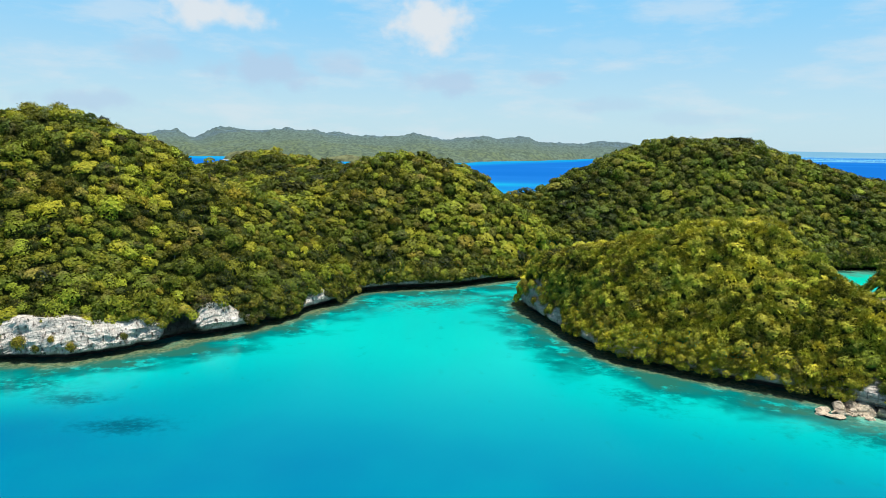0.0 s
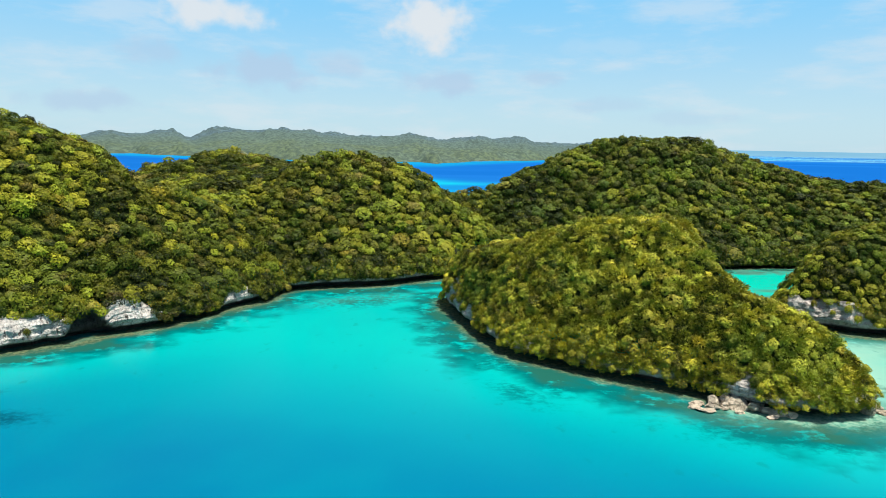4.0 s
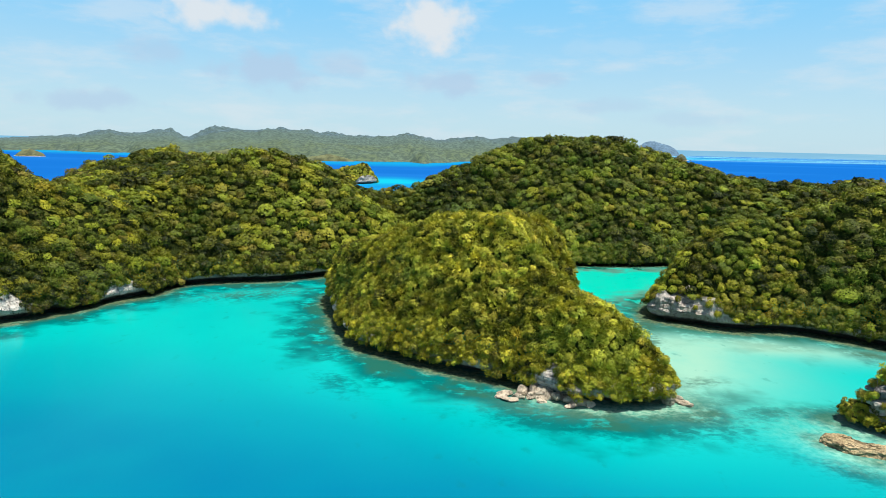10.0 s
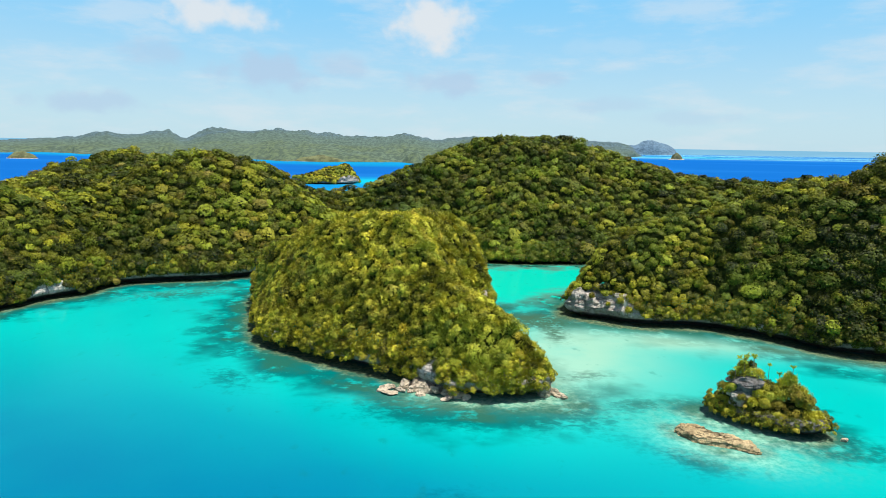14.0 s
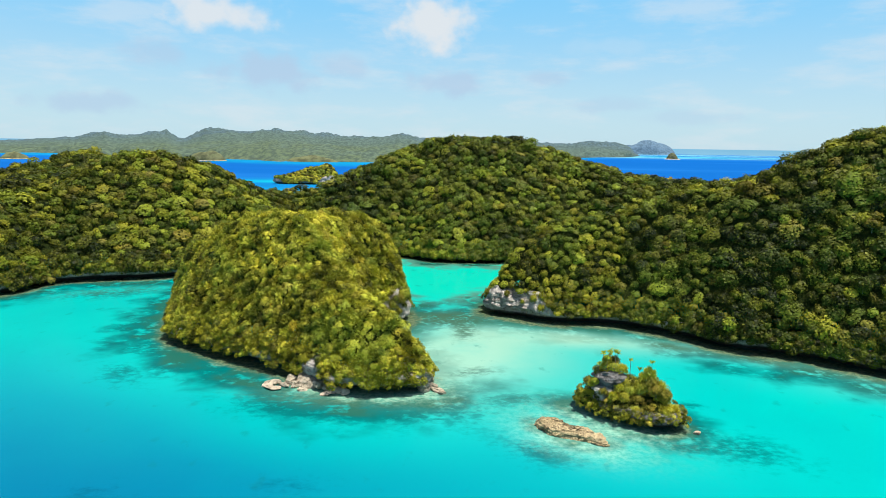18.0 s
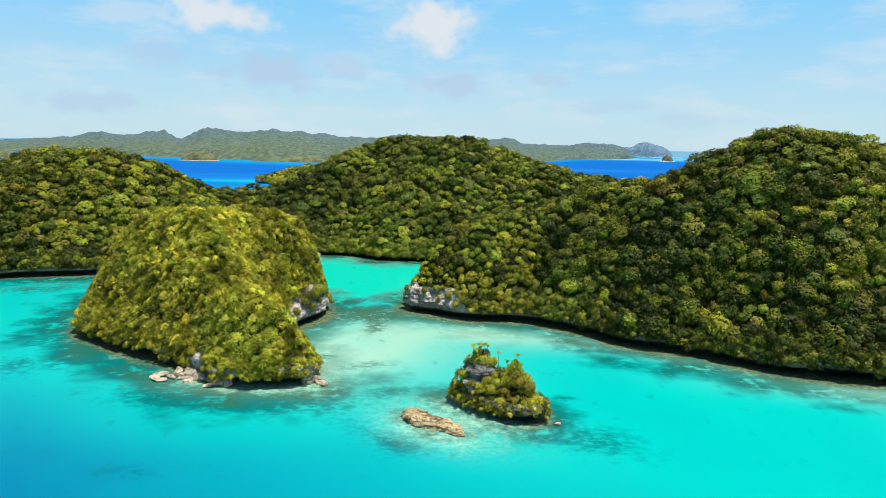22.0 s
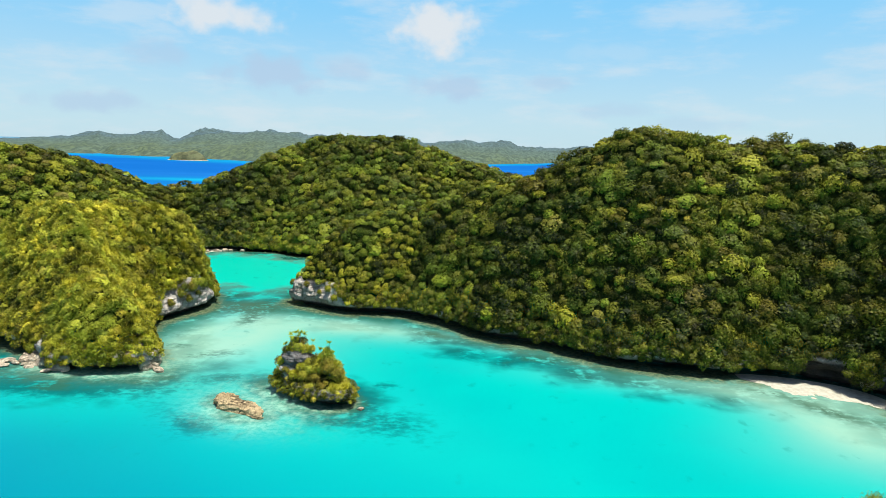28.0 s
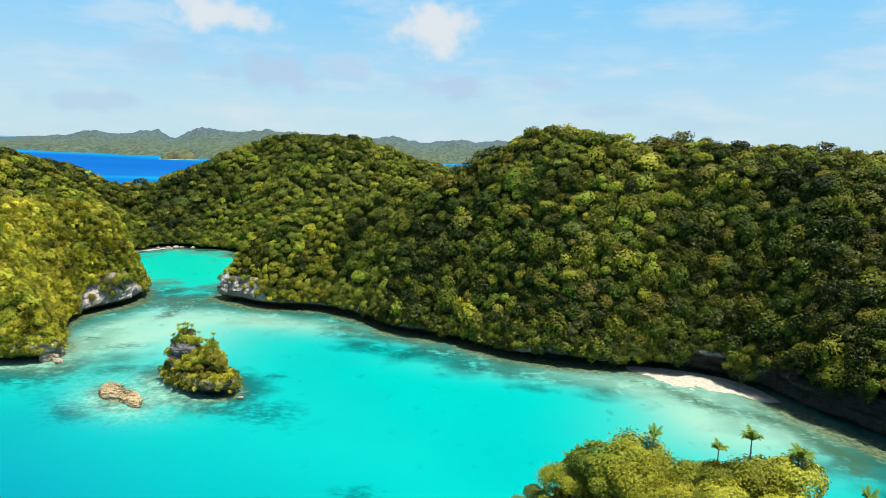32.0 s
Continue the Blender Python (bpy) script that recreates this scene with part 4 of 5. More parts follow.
# wedge-shaped islet in the strait behind the saddle
SHORE["strait"] = [(-96, 660), (-84, 654), (-66, 650), (-46, 652), (-32, 664), (-30, 684), (-44, 700), (-66, 700), (-88, 684)]
RIDGES["strait"] = ([(-92, 666, 6), (-76, 668, 9), (-58, 670, 14), (-42, 674, 19), (-36, 678, 17)], 13)
SLOPE["strait"], EDGE_Z["strait"] = 1.6, 3.5
BARE += [(-34, 662, 12, 8.0), (-94, 659, 8, 5.5), (-60, 651, 8, 3.0)]
COAST["strait"] = closed_curve(SHORE["strait"])
island("strait", "wedge-shaped wooded islet with a pale cliff in the blue strait")
canopy("forest_canopy", scatter("strait", 3.0, 1.6, 2.8, everywhere, 9), M_LEAF_FRONT, "low trees on the wedge-shaped islet", PROTOS_LIGHT)

# ---------------------------------------------------------------- single trees, palms, rocks


def tube(bm, points, radii, sides=6):
    """A tapered limb through points."""
    rings = []
    for k, (p, r) in enumerate(zip(points, radii)):
        p = Vector(p)
        a = Vector(points[min(k + 1, len(points) - 1)]) - Vector(points[max(k - 1, 0)])
        q = a.to_track_quat("Z", "Y")
        rings.append([bm.verts.new(p + q @ Vector((math.cos(t) * r, math.sin(t) * r, 0))) for t in np.linspace(0, 2 * math.pi, sides, endpoint=False)])
    for u, v in zip(rings, rings[1:]):
        for i in range(sides):
            bm.faces.new((u[i], u[(i + 1) % sides], v[(i + 1) % sides], v[i]))
    bm.faces.new(rings[-1])
    bm.faces.new(rings[0][::-1])


def tree_thing(name, seed, leaves, tint, material, label, leaf=0.1, stem=1.0, habit="dome"):
    """A shrub-like tree of unit crown radius; its origin at the foot."""
    r = np.random.default_rng(seed)
    root = tagged(new(name), label, "tree", group="single trees")
    bm = bmesh.new()
    tube(bm, [(0, 0, -0.5), (0.03, 0.02, 0.3 * stem), (0.0, 0.06, 0.7 * stem)], (0.09, 0.07, 0.05))
    part("trunk", bm, M_BARK, root)
    for k in range(4):
        a = k * 1.57 + r.random()
        bm = bmesh.new()
        tube(bm, [(0, 0.05, 0.5 * stem), (0.25 * math.cos(a), 0.25 * math.sin(a), 0.75 * stem), (0.55 * math.cos(a), 0.55 * math.sin(a), stem)], (0.045, 0.03, 0.015), 5)
        part("limb", bm, M_BARK, root)
    v, f = crown_proto(leaves, seed, leaf, habit)
    v = v + np.array([0, 0, stem], np.float32)
    part("crown", mesh_from("crown", v, f, material, False, {"tint": np.full(len(v), tint)}), material, root)
    return root


def palm_thing(seed, height, label, leaf):
    """A small slender palm with arching fronds."""
    r = np.random.default_rng(seed)
    root = tagged(new("palm"), label, "palm", group="palms on the ridge")
    bm = bmesh.new()
    lean = r.normal() * 0.12
    tube(bm, [(0, 0, -7.0), (lean * 0.4, 0.02, height * 0.5), (lean, 0.05, height)], (0.1, 0.07, 0.055), 7)
    part("trunk", bm, M_BARK, root)
    bm = bmesh.new()
    tube(bm, [(lean, 0.05, height), (lean + 0.02, 0.05, height + 0.45), (lean + 0.06, 0.05, height + 0.95)], (0.05, 0.035, 0.008), 5)
    part("spear_leaf", bm, leaf, root)
    for k in range(11):
        a = k * 0.571 + r.random() * 0.6
        length, lift = 0.85 + 0.45 * r.random(), 0.60 + 0.65 * r.random()
        verts, faces = [], []
        axis, side = np.array([math.cos(a), math.sin(a), 0]), np.array([-math.sin(a), math.cos(a), 0])
        for j in range(10):
            u = j / 9
            verts.append(axis * length * u * (1 - 0.18 * u) + np.array([0, 0, lift * u * 2.0 - 1.35 * u * u]))
        for j in range(9):
            drop = 0.34 * math.sin(math.pi * min(1, j / 9 * 0.9 + 0.14))
            for sgn in (-1, 1):
                n0 = len(verts)
                verts += [verts[j + 1] + axis * 0.08 + side * sgn * drop - np.array([0, 0, drop * 0.6]), verts[j] + axis * 0.03 + side * sgn * drop * 0.55 - np.array([0, 0, drop * 0.12])]
                faces.append((j, j + 1, n0, n0 + 1))
        v = np.array(verts) + np.array([lean, 0.05, height])
        part("frond", mesh_from("frond", v, np.array(faces), leaf, False, {"tint": np.full(len(v), 0.5)}), leaf, root)
    return root


M_PALM = foliage("palm_leaves", (0.03, 0.055, 0.006), (0.12, 0.18, 0.014), (0.31, 0.36, 0.034), mixed=0.0)
M_PALM_LIGHT = foliage("light_palm_leaves", (0.05, 0.09, 0.010), (0.22, 0.29, 0.024), (0.45, 0.50, 0.05), mixed=0.0)


def foot(key, x, y):
    """Height of the ground of an island at one place."""
    p, q = np.array([float(x)]), np.array([float(y)])
    return float(ground_height(key, p, q, distance(p, q, COAST[key]) * inside(p, q, COAST[key]))[0])


# trees on the near ridge: x, y, crown radius, kind
NEAR_LABEL = "rounded broad-leaved tree with yellow-green leaves on the near ridge"
near_kinds = [tree_thing("tree", 40 + i, 4800, t, M_LEAF_NEAR, NEAR_LABEL, 0.047, habit="ragged" if i % 2 else "dome") for i, t in enumerate((0.5, 0.66, 0.22, 0.42, 0.74, 0.56))]
rr = np.random.default_rng(3)
spots = [(167.2, 22.6, 2.1), (168.6, 23.4, 1.9), (166.0, 23.8, 1.7), (169.6, 22.0, 1.6), (165.2, 25.2, 1.4), (167.6, 20.4, 1.7), (170.6, 19.6, 1.3), (164.2, 26.4, 1.2), (171.8, 18.4, 1.4),
         (173.4, 17.6, 1.5), (175.0, 17.2, 1.4), (174.0, 19.8, 1.3), (172.4, 20.8, 1.2), (169.4, 18.2, 1.2), (163.2, 27.8, 1.0), (162.2, 29.0, 0.9),
         (171.0, 16.6, 1.2), (168.0, 18.6, 1.2), (166.2, 21.2, 1.2), (164.8, 23.6, 1.1), (161.4, 30.6, 0.9), (160.4, 31.6, 0.8), 
         (173.6, 15.2, 1.2), (170.0, 23.6, 1.2), (171.6, 22.4, 1.0), (173.2, 19.0, 1.3), (174.6, 18.4, 1.3), (171.4, 20.0, 1.2)]
for i, (x, y, s) in enumerate(spots):
    s = s * (1.1 if x > 170.5 else 1.0)
    m = Matrix.LocRotScale((x, y, foot("near", x, y) + 0.4 + 0.4 * (x > 170.5)), Euler((0, 0, rr.random() * 6.28)), (s, s, s * (0.85 + 0.3 * rr.random())))
    src = near_kinds[i % 6]
    if i < 6:
        src.matrix_basis = m
    else:
        ob = copy_thing(src, Matrix.Identity(4))
        ob.matrix_basis = m
PALM_LABEL = "small slender palm with arching green fronds standing above the shrubs"
palm_kinds = [palm_thing(60 + i, 2.9 + 0.5 * i, PALM_LABEL, M_PALM) for i in range(3)]
palms = [(169.4, 23.0, 25.0), (173.0, 18.2, 26.9), (172.2, 20.2, 25.0), (165.0, 26.0, 21.5), (165.6, 25.5, 21.9), (166.2, 25.0, 22.5), (164.8, 27.5, 19.5), (164.0, 29.0, 18.4), (175.1, 17.0, 26.2), (177.4, 15.2, 25.6), (160.0, 31.4, 14.0), (175.3, 17.6, 26.1)]
for i, (x, y, z) in enumerate(palms):
    s = 0.52 + 0.14 * rr.random()
    m = Matrix.LocRotScale((x, y, z - 0.25 - 3.4 * s), Euler((0, 0, rr.random() * 6.28)), (s, s, s))
    if i < 3:
        palm_kinds[i].matrix_basis = m
    else:
        ob = copy_thing(palm_kinds[i % 3], Matrix.Identity(4))
        ob.matrix_basis = m

canopy("shrub_cover", scatter("islet", 1.0, 0.4, 0.85, everywhere, 12), M_LEAF_ISLET, "low yellow-green shrubs hanging over the tiny islet's edge", PROTOS_SHRUB)
# shrubs on the tiny islet: x, y, radius, extra height
SHRUB_LABEL = "wind-clipped yellow-green shrub rooted on the tiny rock islet"
islet_kinds = [tree_thing("shrub", 80 + i, n, t, M_LEAF_ISLET, SHRUB_LABEL, l, 0.3, h) for i, (t, n, l, h) in enumerate((
    (0.42, 1000, 0.115, "ragged"), (0.78, 900, 0.125, "spiky"), (0.08, 1000, 0.10, "ragged"), (0.973, 900, 0.12, "spiky"), (0.24, 1000, 0.11, "ragged"), (0.62, 900, 0.12, "ragged")))]
shrubs = [(107.2, 94.6, 1.1, 0), (108.2, 92.6, 1.0, 0), (109.6, 90.8, 1.0, 0), (111.2, 89.4, 0.9, 0), (113.0, 88.0, 0.9, 0), (114.8, 87.2, 0.9, 0), (116.8, 86.2, 0.8, 0.3), (119.4, 85.6, 1.0, 0.4),
          (121.0, 86.6, 1.2, 0.2), (121.4, 88.4, 1.0, 0), (119.6, 88.0, 1.3, 0.6), (117.6, 88.8, 1.3, 2.6), (116.8, 89.6, 1.2, 3.4), (118.8, 88.4, 1.3, 2.0), (117.5, 89.2, 1.0, 5.0), (116.2, 89.4, 1.3, 1.8), (119.8, 87.4, 1.2, 1.6), (118.2, 87.4, 1.2, 1.4), (118.2, 90.2, 1.4, 0.6), (114.6, 90.2, 1.1, 0.3), (115.4, 88.4, 1.0, 0.2),
          (113.2, 92.6, 1.1, 0.6), (110.4, 95.6, 1.1, 0.3), (112.6, 95.2, 1.1, 0.3), (115.2, 93.6, 1.2, 0.3), (108.8, 95.6, 1.0, 0.4), (117.8, 92.4, 1.1, 0.2), (120.0, 90.0, 1.1, 0.3), (112.2, 90.0, 0.8, 0.0),
          (109.2, 93.6, 1.0, 0.8), (110.6, 93.2, 1.0, 1.4), (113.8, 89.0, 0.9, 0.3)]
for i, (x, y, s, up) in enumerate(shrubs):
    x, y = 114.2 + 0.91 * (x - 114.2), 90.2 + 0.91 * (y - 90.2)
    m = Matrix.LocRotScale((x, y, foot("islet", x, y) - 0.2 + 0.6 * up), Euler((0, 0, rr.random() * 6.28)), (s, s, s * (0.9 + 0.15 * up)))
    if i < 6:
        islet_kinds[i].matrix_basis = m
    else:
        ob = copy_thing(islet_kinds[int(rr.integers(6))], Matrix.Identity(4))
        ob.matrix_basis = m


# emergent trees that stand out of the woods
EMERGENT = "tall emergent tree with a bright rounded crown above the forest"
emergent_kinds = [tree_thing("tree", 140 + i, 560, t, m, EMERGENT, 0.125, 0.9, h) for i, (t, m, h) in enumerate((
    (0.8, M_LEAF_LEFT, "flat"), (0.3, M_LEAF_LEFT, "ragged"), (0.7, M_LEAF_RIGHT, "dome"), (0.15, M_LEAF_RIGHT, "ragged"), (0.6, M_LEAF_LEFT, "dome")))]
er = np.random.default_rng(19)
first = 0
for key, count, x0, x1, y0, y1 in (("ridge", 34, -115, 10, 125, 225), ("ridge", 30, 30, 200, 228, 270), ("right", 44, 105, 235, 88, 148)):
    while count:
        x, y = x0 + er.random() * (x1 - x0), y0 + er.random() * (y1 - y0)
        p, q = np.array([x]), np.array([y])
        if not inside(p, q, COAST[key])[0] or distance(p, q, COAST[key])[0] < 5:
            continue
        s = 1.3 + 0.9 * er.random()
        m = Matrix.LocRotScale((x, y, foot(key, x, y) - 0.15 * s), Euler((0, 0, er.random() * 6.28)), (s, s, s * (0.85 + 0.3 * er.random())))
        if first < len(emergent_kinds):
            emergent_kinds[first].matrix_basis = m
        else:
            copy_thing(emergent_kinds[int(er.integers(5))], Matrix.Identity(4)).matrix_basis = m
        first += 1
        count -= 1


# plants rooted in the cliff faces: island, x, y, height, size
def cliff_plant(key, x, y, z, size, label):
    line = COAST[key]
    i = int(np.argmin((line[:, 0] - x) ** 2 + (line[:, 1] - y) ** 2))
    n = outward(line)[i]
    ob = copy_thing(islet_kinds[(0, 2, 4, 4)[int(er.integers(4))]], Matrix.Identity(4))
    ob.matrix_basis = Matrix.LocRotScale((line[i, 0] - n[0] * 0.45, line[i, 1] - n[1] * 0.45, z - 0.3 * size), Vector((n[0] * 0.6, n[1] * 0.6, 1)).to_track_quat("Z", "Y"), (size, size, size * 1.3))
    return tagged(ob, label)


for x, y, z, size in ((-84.6, 117.6, 3.6, 1.3), (-82.0, 116.9, 2.6, 0.8), (-75.6, 118.4, 2.8, 1.1), (-88.6, 117.4, 4.6, 0.8), (-68.4, 122.6, 3.4, 0.8), (-94, 116.5, 3.6, 1.0), (-79, 117.4, 4.4, 0.8), (-101, 116, 4.4, 0.9)):
    cliff_plant("ridge", x, y, z, size, "small yellow-green shrub rooted in the white cliff face")
for x, y, z, size in ((76, 143, 6.0, 1.1), (75.8, 140.6, 4.6, 0.8), (75, 138.6, 6.4, 1.2), (76, 141.6, 7.2, 1.1), (74.4, 137, 3.8, 1.0), (73.2, 135.6, 5.4, 1.2), (75.6, 139.8, 7.4, 1.1), (72.2, 133.4, 3.6, 1.0), (73.8, 136.2, 6.6, 1.2)):
    cliff_plant("front", x, y, z, size, "shrub hanging from the grey cliff at the channel")
for x, y, z, size in ((15.6, 161, 5.0, 1.2), (16.2, 156, 3.8, 1.1), (17.2, 151, 5.4, 1.3), (16.4, 153.6, 7.0, 1.2), (18.4, 147, 4.0, 1.2), (15.2, 163.6, 6.4, 1.3), (15.8, 158.6, 7.4, 1.2), (17.8, 149, 2.9, 0.9),
                      (61.2, 102.4, 3.6, 0.8), (63.4, 101.0, 4.6, 0.9), (62.2, 101.8, 2.6, 0.6), (64.6, 100.4, 3.2, 0.9)):
    cliff_plant("front", x, y, z, size, "shrub rooted in the weathered cliff of the haystack island")
for x, y, z, size in ((104.6, 146.4, 4.4, 0.6), (108.6, 144.2, 3.4, 1.0), (110.0, 143.4, 4.6, 1.1), (100.6, 148.4, 6.0, 0.8), (96.6, 152.2, 5.4, 0.9), (107.2, 145.0, 5.6, 0.9)):
    cliff_plant("right", x, y, z, size, "shrub hanging over the pale layered cliff")


def rock_mesh(name, seed, size, material, cuts=9, sub=3):
    """A broken limestone block: a ball cut by random planes, then roughened."""
    r = np.random.default_rng(seed)
    bm = bmesh.new()
    bmesh.ops.create_icosphere(bm, subdivisions=sub, radius=1.0)
    planes = [(Vector(r.normal(size=3)).normalized(), 0.42 + 0.3 * r.random()) for _ in range(cuts)]
    for v in bm.verts:
        for n, d in planes:
            over = v.co.dot(n) - d
            if over > 0:
                v.co -= n * over
        v.co += v.co.normalized() * 0.10 * (noise.noise(v.co * 2.3 + Vector((seed, 0, 0))) + 0.5 * noise.noise(v.co * 6.0))
        v.co = Vector((v.co.x * size[0], v.co.y * size[1], v.co.z * size[2]))
    me = bpy.data.meshes.new(name)
    for f in bm.faces:
        f.smooth = False
    bm.to_mesh(me)
    bm.free()
    me.materials.append(material)
    return me


def boulder(x, y, z, size, turn, seed, label, material=None, group="fallen boulders"):
    me = rock_mesh("boulder", seed, size, material or M_BOULDER)
    ob = tagged(new("boulder", me), label, "boulder", group=group)
    ob.matrix_basis = pose(x, y, z, 0, 0, turn)
    return ob


BOULDER_LABEL = "pale tan limestone boulder fallen at the foot of the island"
for i, (x, y, sx, sy, sz, turn) in enumerate([
        (54.6, 102.6, 1.7, 0.9, 0.6, 20), (55.2, 100.2, 1.6, 0.8, 0.4, -10), (57.4, 103.4, 1.3, 1.1, 1.0, 40), (60.4, 102.2, 2.3, 1.5, 1.3, -15), (62.8, 101.0, 1.3, 1.1, 1.0, 30),
        (64.2, 100.2, 1.0, 0.9, 0.8, 70), (66.2, 99.4, 2.0, 0.9, 0.7, -25), (60.2, 99.8, 0.8, 0.6, 0.4, 0), (64.6, 98.0, 1.0, 0.7, 0.35, 15), (58.6, 101.4, 0.9, 0.7, 0.6, 55),
        (80.8, 100.0, 1.3, 1.0, 1.1, 10), (82.6, 100.6, 1.4, 0.9, 0.8, -35), (83.6, 99.6, 1.1, 0.6, 0.5, -20), (81.6, 102.4, 1.2, 1.0, 1.6, 40),
        (59.0, 103.4, 1.5, 1.0, 1.2, 65), (61.6, 102.6, 1.1, 1.2, 1.4, 10), (56.4, 101.6, 1.2, 0.7, 0.5, -40), (63.6, 101.6, 1.4, 0.9, 1.0, -50), (65.4, 99.0, 1.2, 0.6, 0.5, 35), (67.6, 98.6, 1.1, 0.7, 0.5, -10), (53.4, 101.4, 1.3, 0.7, 0.35, 5), (84.4, 98.8, 0.9, 0.5, 0.35, 30)]):
    boulder(x + 0.6, y - (0.9 if i < 10 or 13 < i < 21 else 0.3), sz * 0.5, (sx * 1.15, sy * 1.2, sz * 1.3), turn, 200 + i, BOULDER_LABEL)
for i, (x, y, s) in enumerate([(47.5, 229.6, 1.0), (50.5, 230.4, 1.4), (53, 230.6, 0.9), (44.8, 227.6, 1.1), (57, 230.4, 1.0)]):
    boulder(x, y, 0.4, (s * 1.3, s, s * 0.8), 40 * i, 240 + i, "pale boulder on the shore of the back lagoon")
boulder(123.2, 84.6, 0.15, (0.7, 0.6, 0.45), 0, 260, "small rock beside the tiny islet")


def crag(x, y, z, size, seed, material, label):
    """A layered, deeply pitted limestone knob."""
    bm = bmesh.new()
    bmesh.ops.create_icosphere(bm, subdivisions=4, radius=1.0)
    off = Vector((seed * 3.1, 0, 0))
    for v in bm.verts:
        p = v.co.copy()
        flat = Vector((p.x, p.y, 0))
        grow = 1 + 0.16 * math.copysign(abs(math.sin(p.z * 7 + 2 * noise.noise(p * 1.5 + off))) ** 0.4, math.sin(p.z * 7 + 2 * noise.noise(p * 1.5 + off))) + 0.30 * noise.fractal(p * 1.7 + off, 0.8, 2.0, 4)
        v.co = Vector((flat.x * grow * size[0], flat.y * grow * size[1], math.copysign(min(abs(p.z) * 1.4, 1.0), p.z) * size[2] * (1 + 0.2 * noise.noise(p * 2 + off))))
    ob = part("crag", bm, material, smooth=False)
    ob.matrix_basis = pose(x, y, z)
    return tagged(ob, label, "crag", group="crags")


crag(111.5, 91.3, 5.75, (2.6, 1.9, 1.5), 1, M_DARK_ROCK, "layered limestone crag crowning the tiny islet, darkened as its shaded side")
crag(110.9, 90.9, 4.1, (2.0, 1.5, 1.3), 2, M_ROCK, "pale limestone crag on the flank of the tiny islet")
ISLET_PALMS = [(111.4, 91.5, 10.5, 0.62), (110.5, 91.8, 9.8, 0.58), (112.2, 91.0, 10.0, 0.58), (111.8, 92.3, 9.7, 0.56), (110.9, 90.9, 9.4, 0.52), (112.7, 91.7, 9.6, 0.52), (114.5, 90.5, 9.4, 0.50), (115.9, 90.0, 7.9, 0.55), (117.4, 89.2, 9.0, 0.55), (109.7, 91.2, 8.6, 0.55)]
crag_shrubs = [(110.8, 91.6, 7.6, 0.9), (112.0, 91.0, 7.9, 0.95), (113.2, 91.0, 7.5, 0.9), (111.6, 92.4, 8.0, 1.1), (109.8, 92.0, 6.9, 0.9), (113.8, 92.0, 7.2, 0.8), (112.4, 92.0, 8.5, 0.9),
               (111.2, 92.0, 8.7, 0.8), (109.4, 90.8, 5.6, 0.8), (112.6, 89.4, 5.0, 0.8), (113.9, 90.0, 5.6, 0.9), (110.2, 89.6, 4.2, 0.8), (111.6, 89.0, 3.9, 0.8),
               (114.6, 90.2, 5.6, 1.0), (115.4, 90.6, 5.2, 1.1), (114.2, 89.2, 4.6, 1.0), (115.6, 89.2, 4.8, 1.0), (113.2, 88.6, 3.8, 0.9), (108.6, 92.4, 4.8, 1.0), (109.2, 91.6, 5.0, 0.9), (114.8, 91.6, 5.4, 1.1)]
for i, (x, y, z, s) in enumerate(crag_shrubs):
    ob = copy_thing(islet_kinds[(1, 5, 3, 0, 4, 1, 2)[i % 7]], Matrix.Identity(4))
    ob.matrix_basis = Matrix.LocRotScale((x, y, z - 0.35), Euler((0, 0, i * 1.3)), (s, s, s * 1.2))

# slim palms on the tiny islet: x, y, height of the crown, size
for i, (x, y, z, size) in enumerate(ISLET_PALMS):
    ob = palm_thing(70 + i, 2.9 + 0.5 * (i % 3), PALM_LABEL, M_PALM_LIGHT)
    ob.matrix_basis = Matrix.LocRotScale((x, y, z - 3.3 * size), Euler((0, 0, i * 2.1)), (size, size, size))
    tagged(ob, "small light green palm tuft standing on the tiny rock islet", "palm", group="palms on the islet")


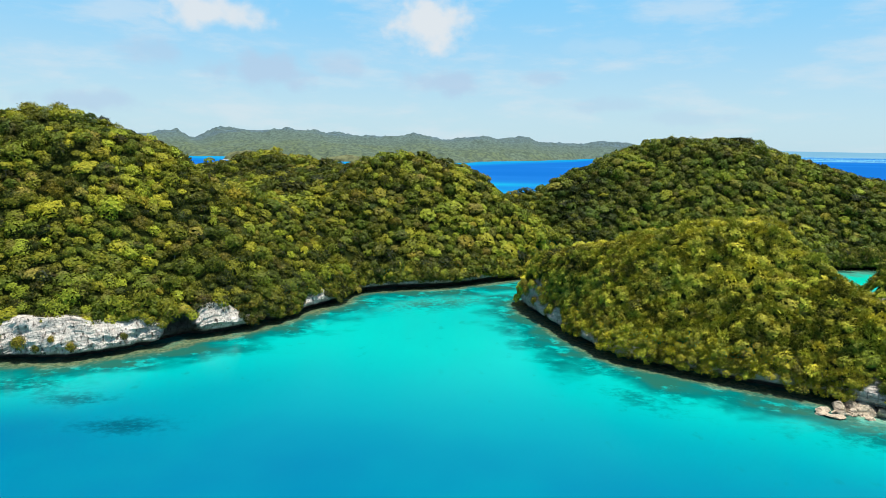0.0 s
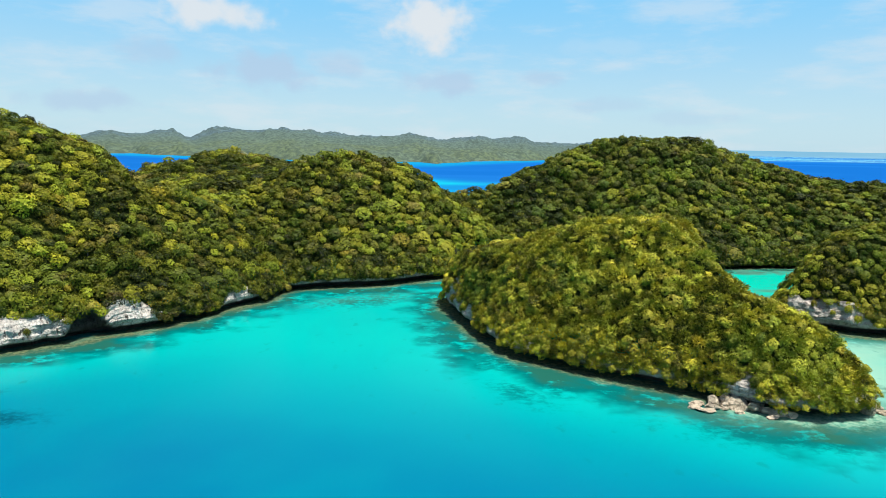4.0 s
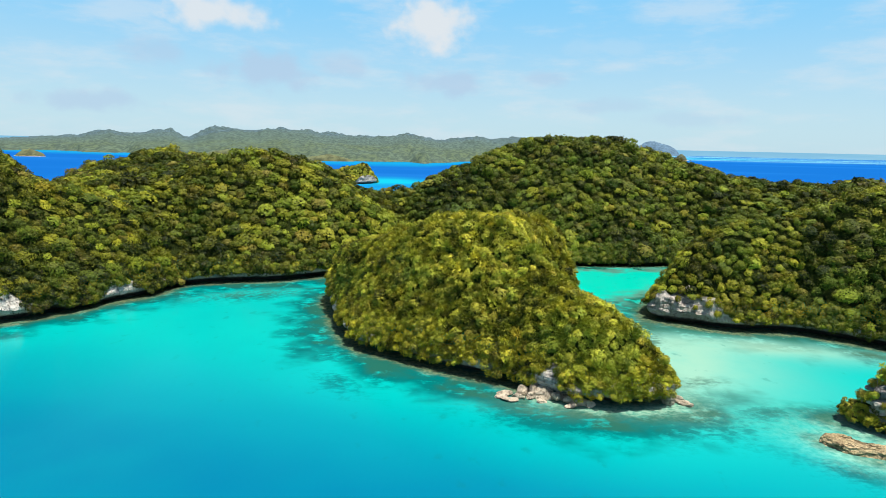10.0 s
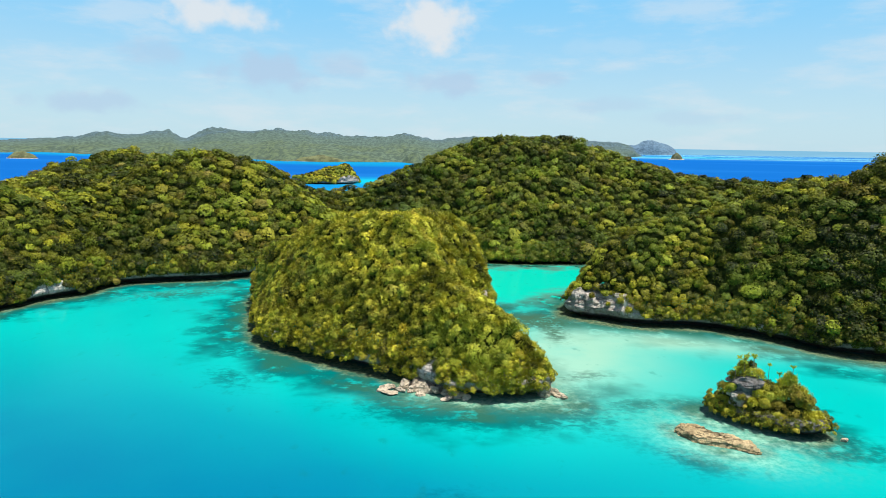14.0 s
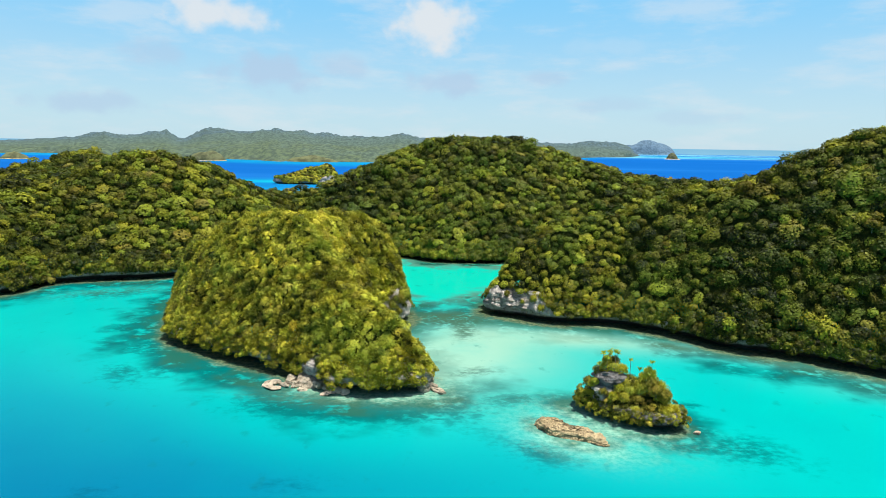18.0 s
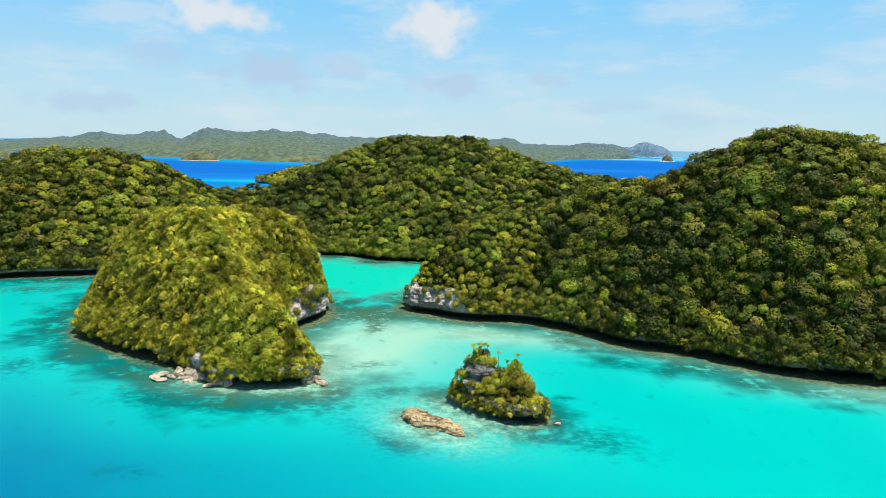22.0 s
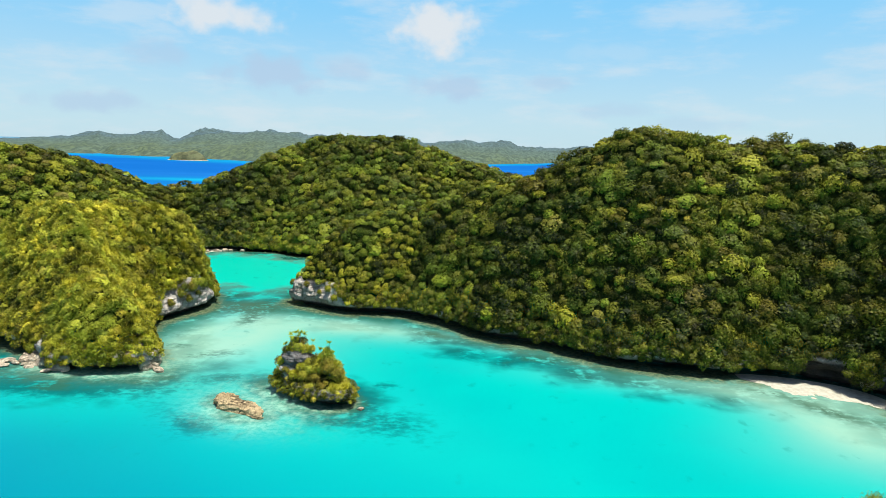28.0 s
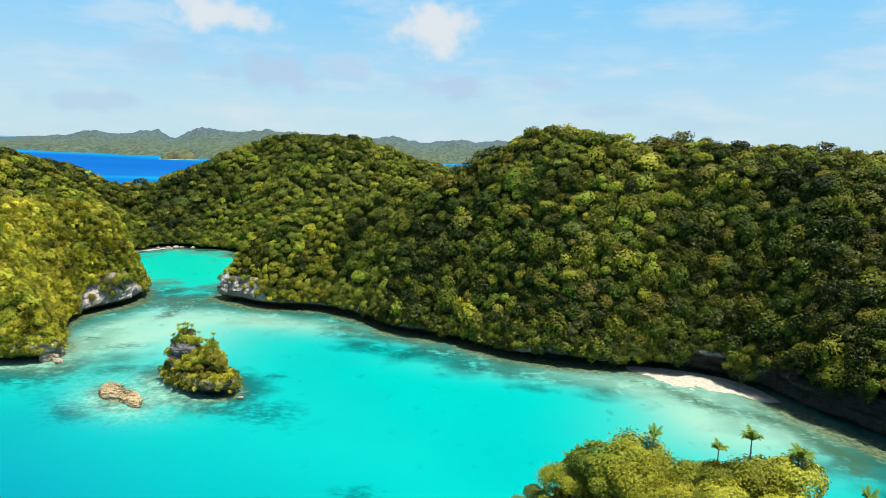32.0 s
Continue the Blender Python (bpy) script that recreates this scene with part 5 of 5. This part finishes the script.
def shoal_rock():
    """A long flat tan rock, dipping under water at one end."""
    bm = bmesh.new()
    bmesh.ops.create_icosphere(bm, subdivisions=5, radius=1.0)
    for v in bm.verts:
        p = v.co.copy()
        crag = noise.fractal(p * 3.2, 0.7, 2.0, 5)
        x, y, z = p.x * 5.9, p.y * (1.7 - 0.4 * p.x) + 0.35 * math.sin(p.x * 4), p.z
        z = math.copysign(min(abs(z) * 2.2, 1.0), z) * (1.0 - 0.3 * p.x)
        v.co = Vector((x + crag * 0.35, y + crag * 0.45, z * 0.9 + crag * 0.35))
    ob = part("shoal_rock", bm, M_TAN, smooth=False)
    tagged(ob, "long low tan reef rock awash beside the tiny islet", "rock")
    ob.matrix_basis = pose(104.2, 83.6, 0.05, 0, 0, -36)


shoal_rock()


def beach(key, keep, width, label):
    """A thin uneven strip of coral sand at the foot of a shore, shelving into the water."""
    line = COAST[key]
    nrm = outward(line)
    nrm = sum(np.roll(nrm, k, 0) for k in range(-4, 5)) / 9
    sel = [i for i in range(len(line)) if keep(line[i, 0], line[i, 1])]
    cols, fine = 14, 3
    verts, faces = [], []
    for k in range((len(sel) - 1) * fine + 1):
        i0, f = sel[k // fine], (k % fine) / fine
        i1 = sel[min(k // fine + 1, len(sel) - 1)]
        p = line[i0] * (1 - f) + line[i1] * f
        n = nrm[i0] * (1 - f) + nrm[i1] * f
        u = k / ((len(sel) - 1) * fine)
        w = width * math.sin(math.pi * min(1, max(0, u))) ** 0.8
        for c in range(cols):
            off = -2.5 + (w + 4.5) * c / (cols - 1)
            x, y = p + n * off
            lump = float(fbm(np.array(x / 1.9), np.array(y / 1.9), 71, 3)) - 0.5
            z = 0.30 * (1 - max(0.0, off) / (0.05 + w)) + 0.42 * lump * (0.2 + max(0.0, off) / (w + 0.4)) - 0.7 * (1 - math.sin(math.pi * u)) ** 2
            verts.append((x, y, z if c < cols - 1 else -0.3))
    rows = len(verts) // cols
    for k in range(rows - 1):
        for c in range(cols - 1):
            a = k * cols + c
            faces.append((a, a + 1, a + cols + 1, a + cols))
    tagged(new("beach", mesh_from("beach", verts, faces, M_SAND, True)), label, "beach", kind="structure")


beach("right", lambda x, y: 188 < x < 217 and 85.5 < y < 105.5, 5.2, "narrow strip of white coral sand below the cliff")
beach("ridge", lambda x, y: 33 < x < 58 and 214 < y < 234, 2.6, "thin pale sand strip at the head of the back lagoon")
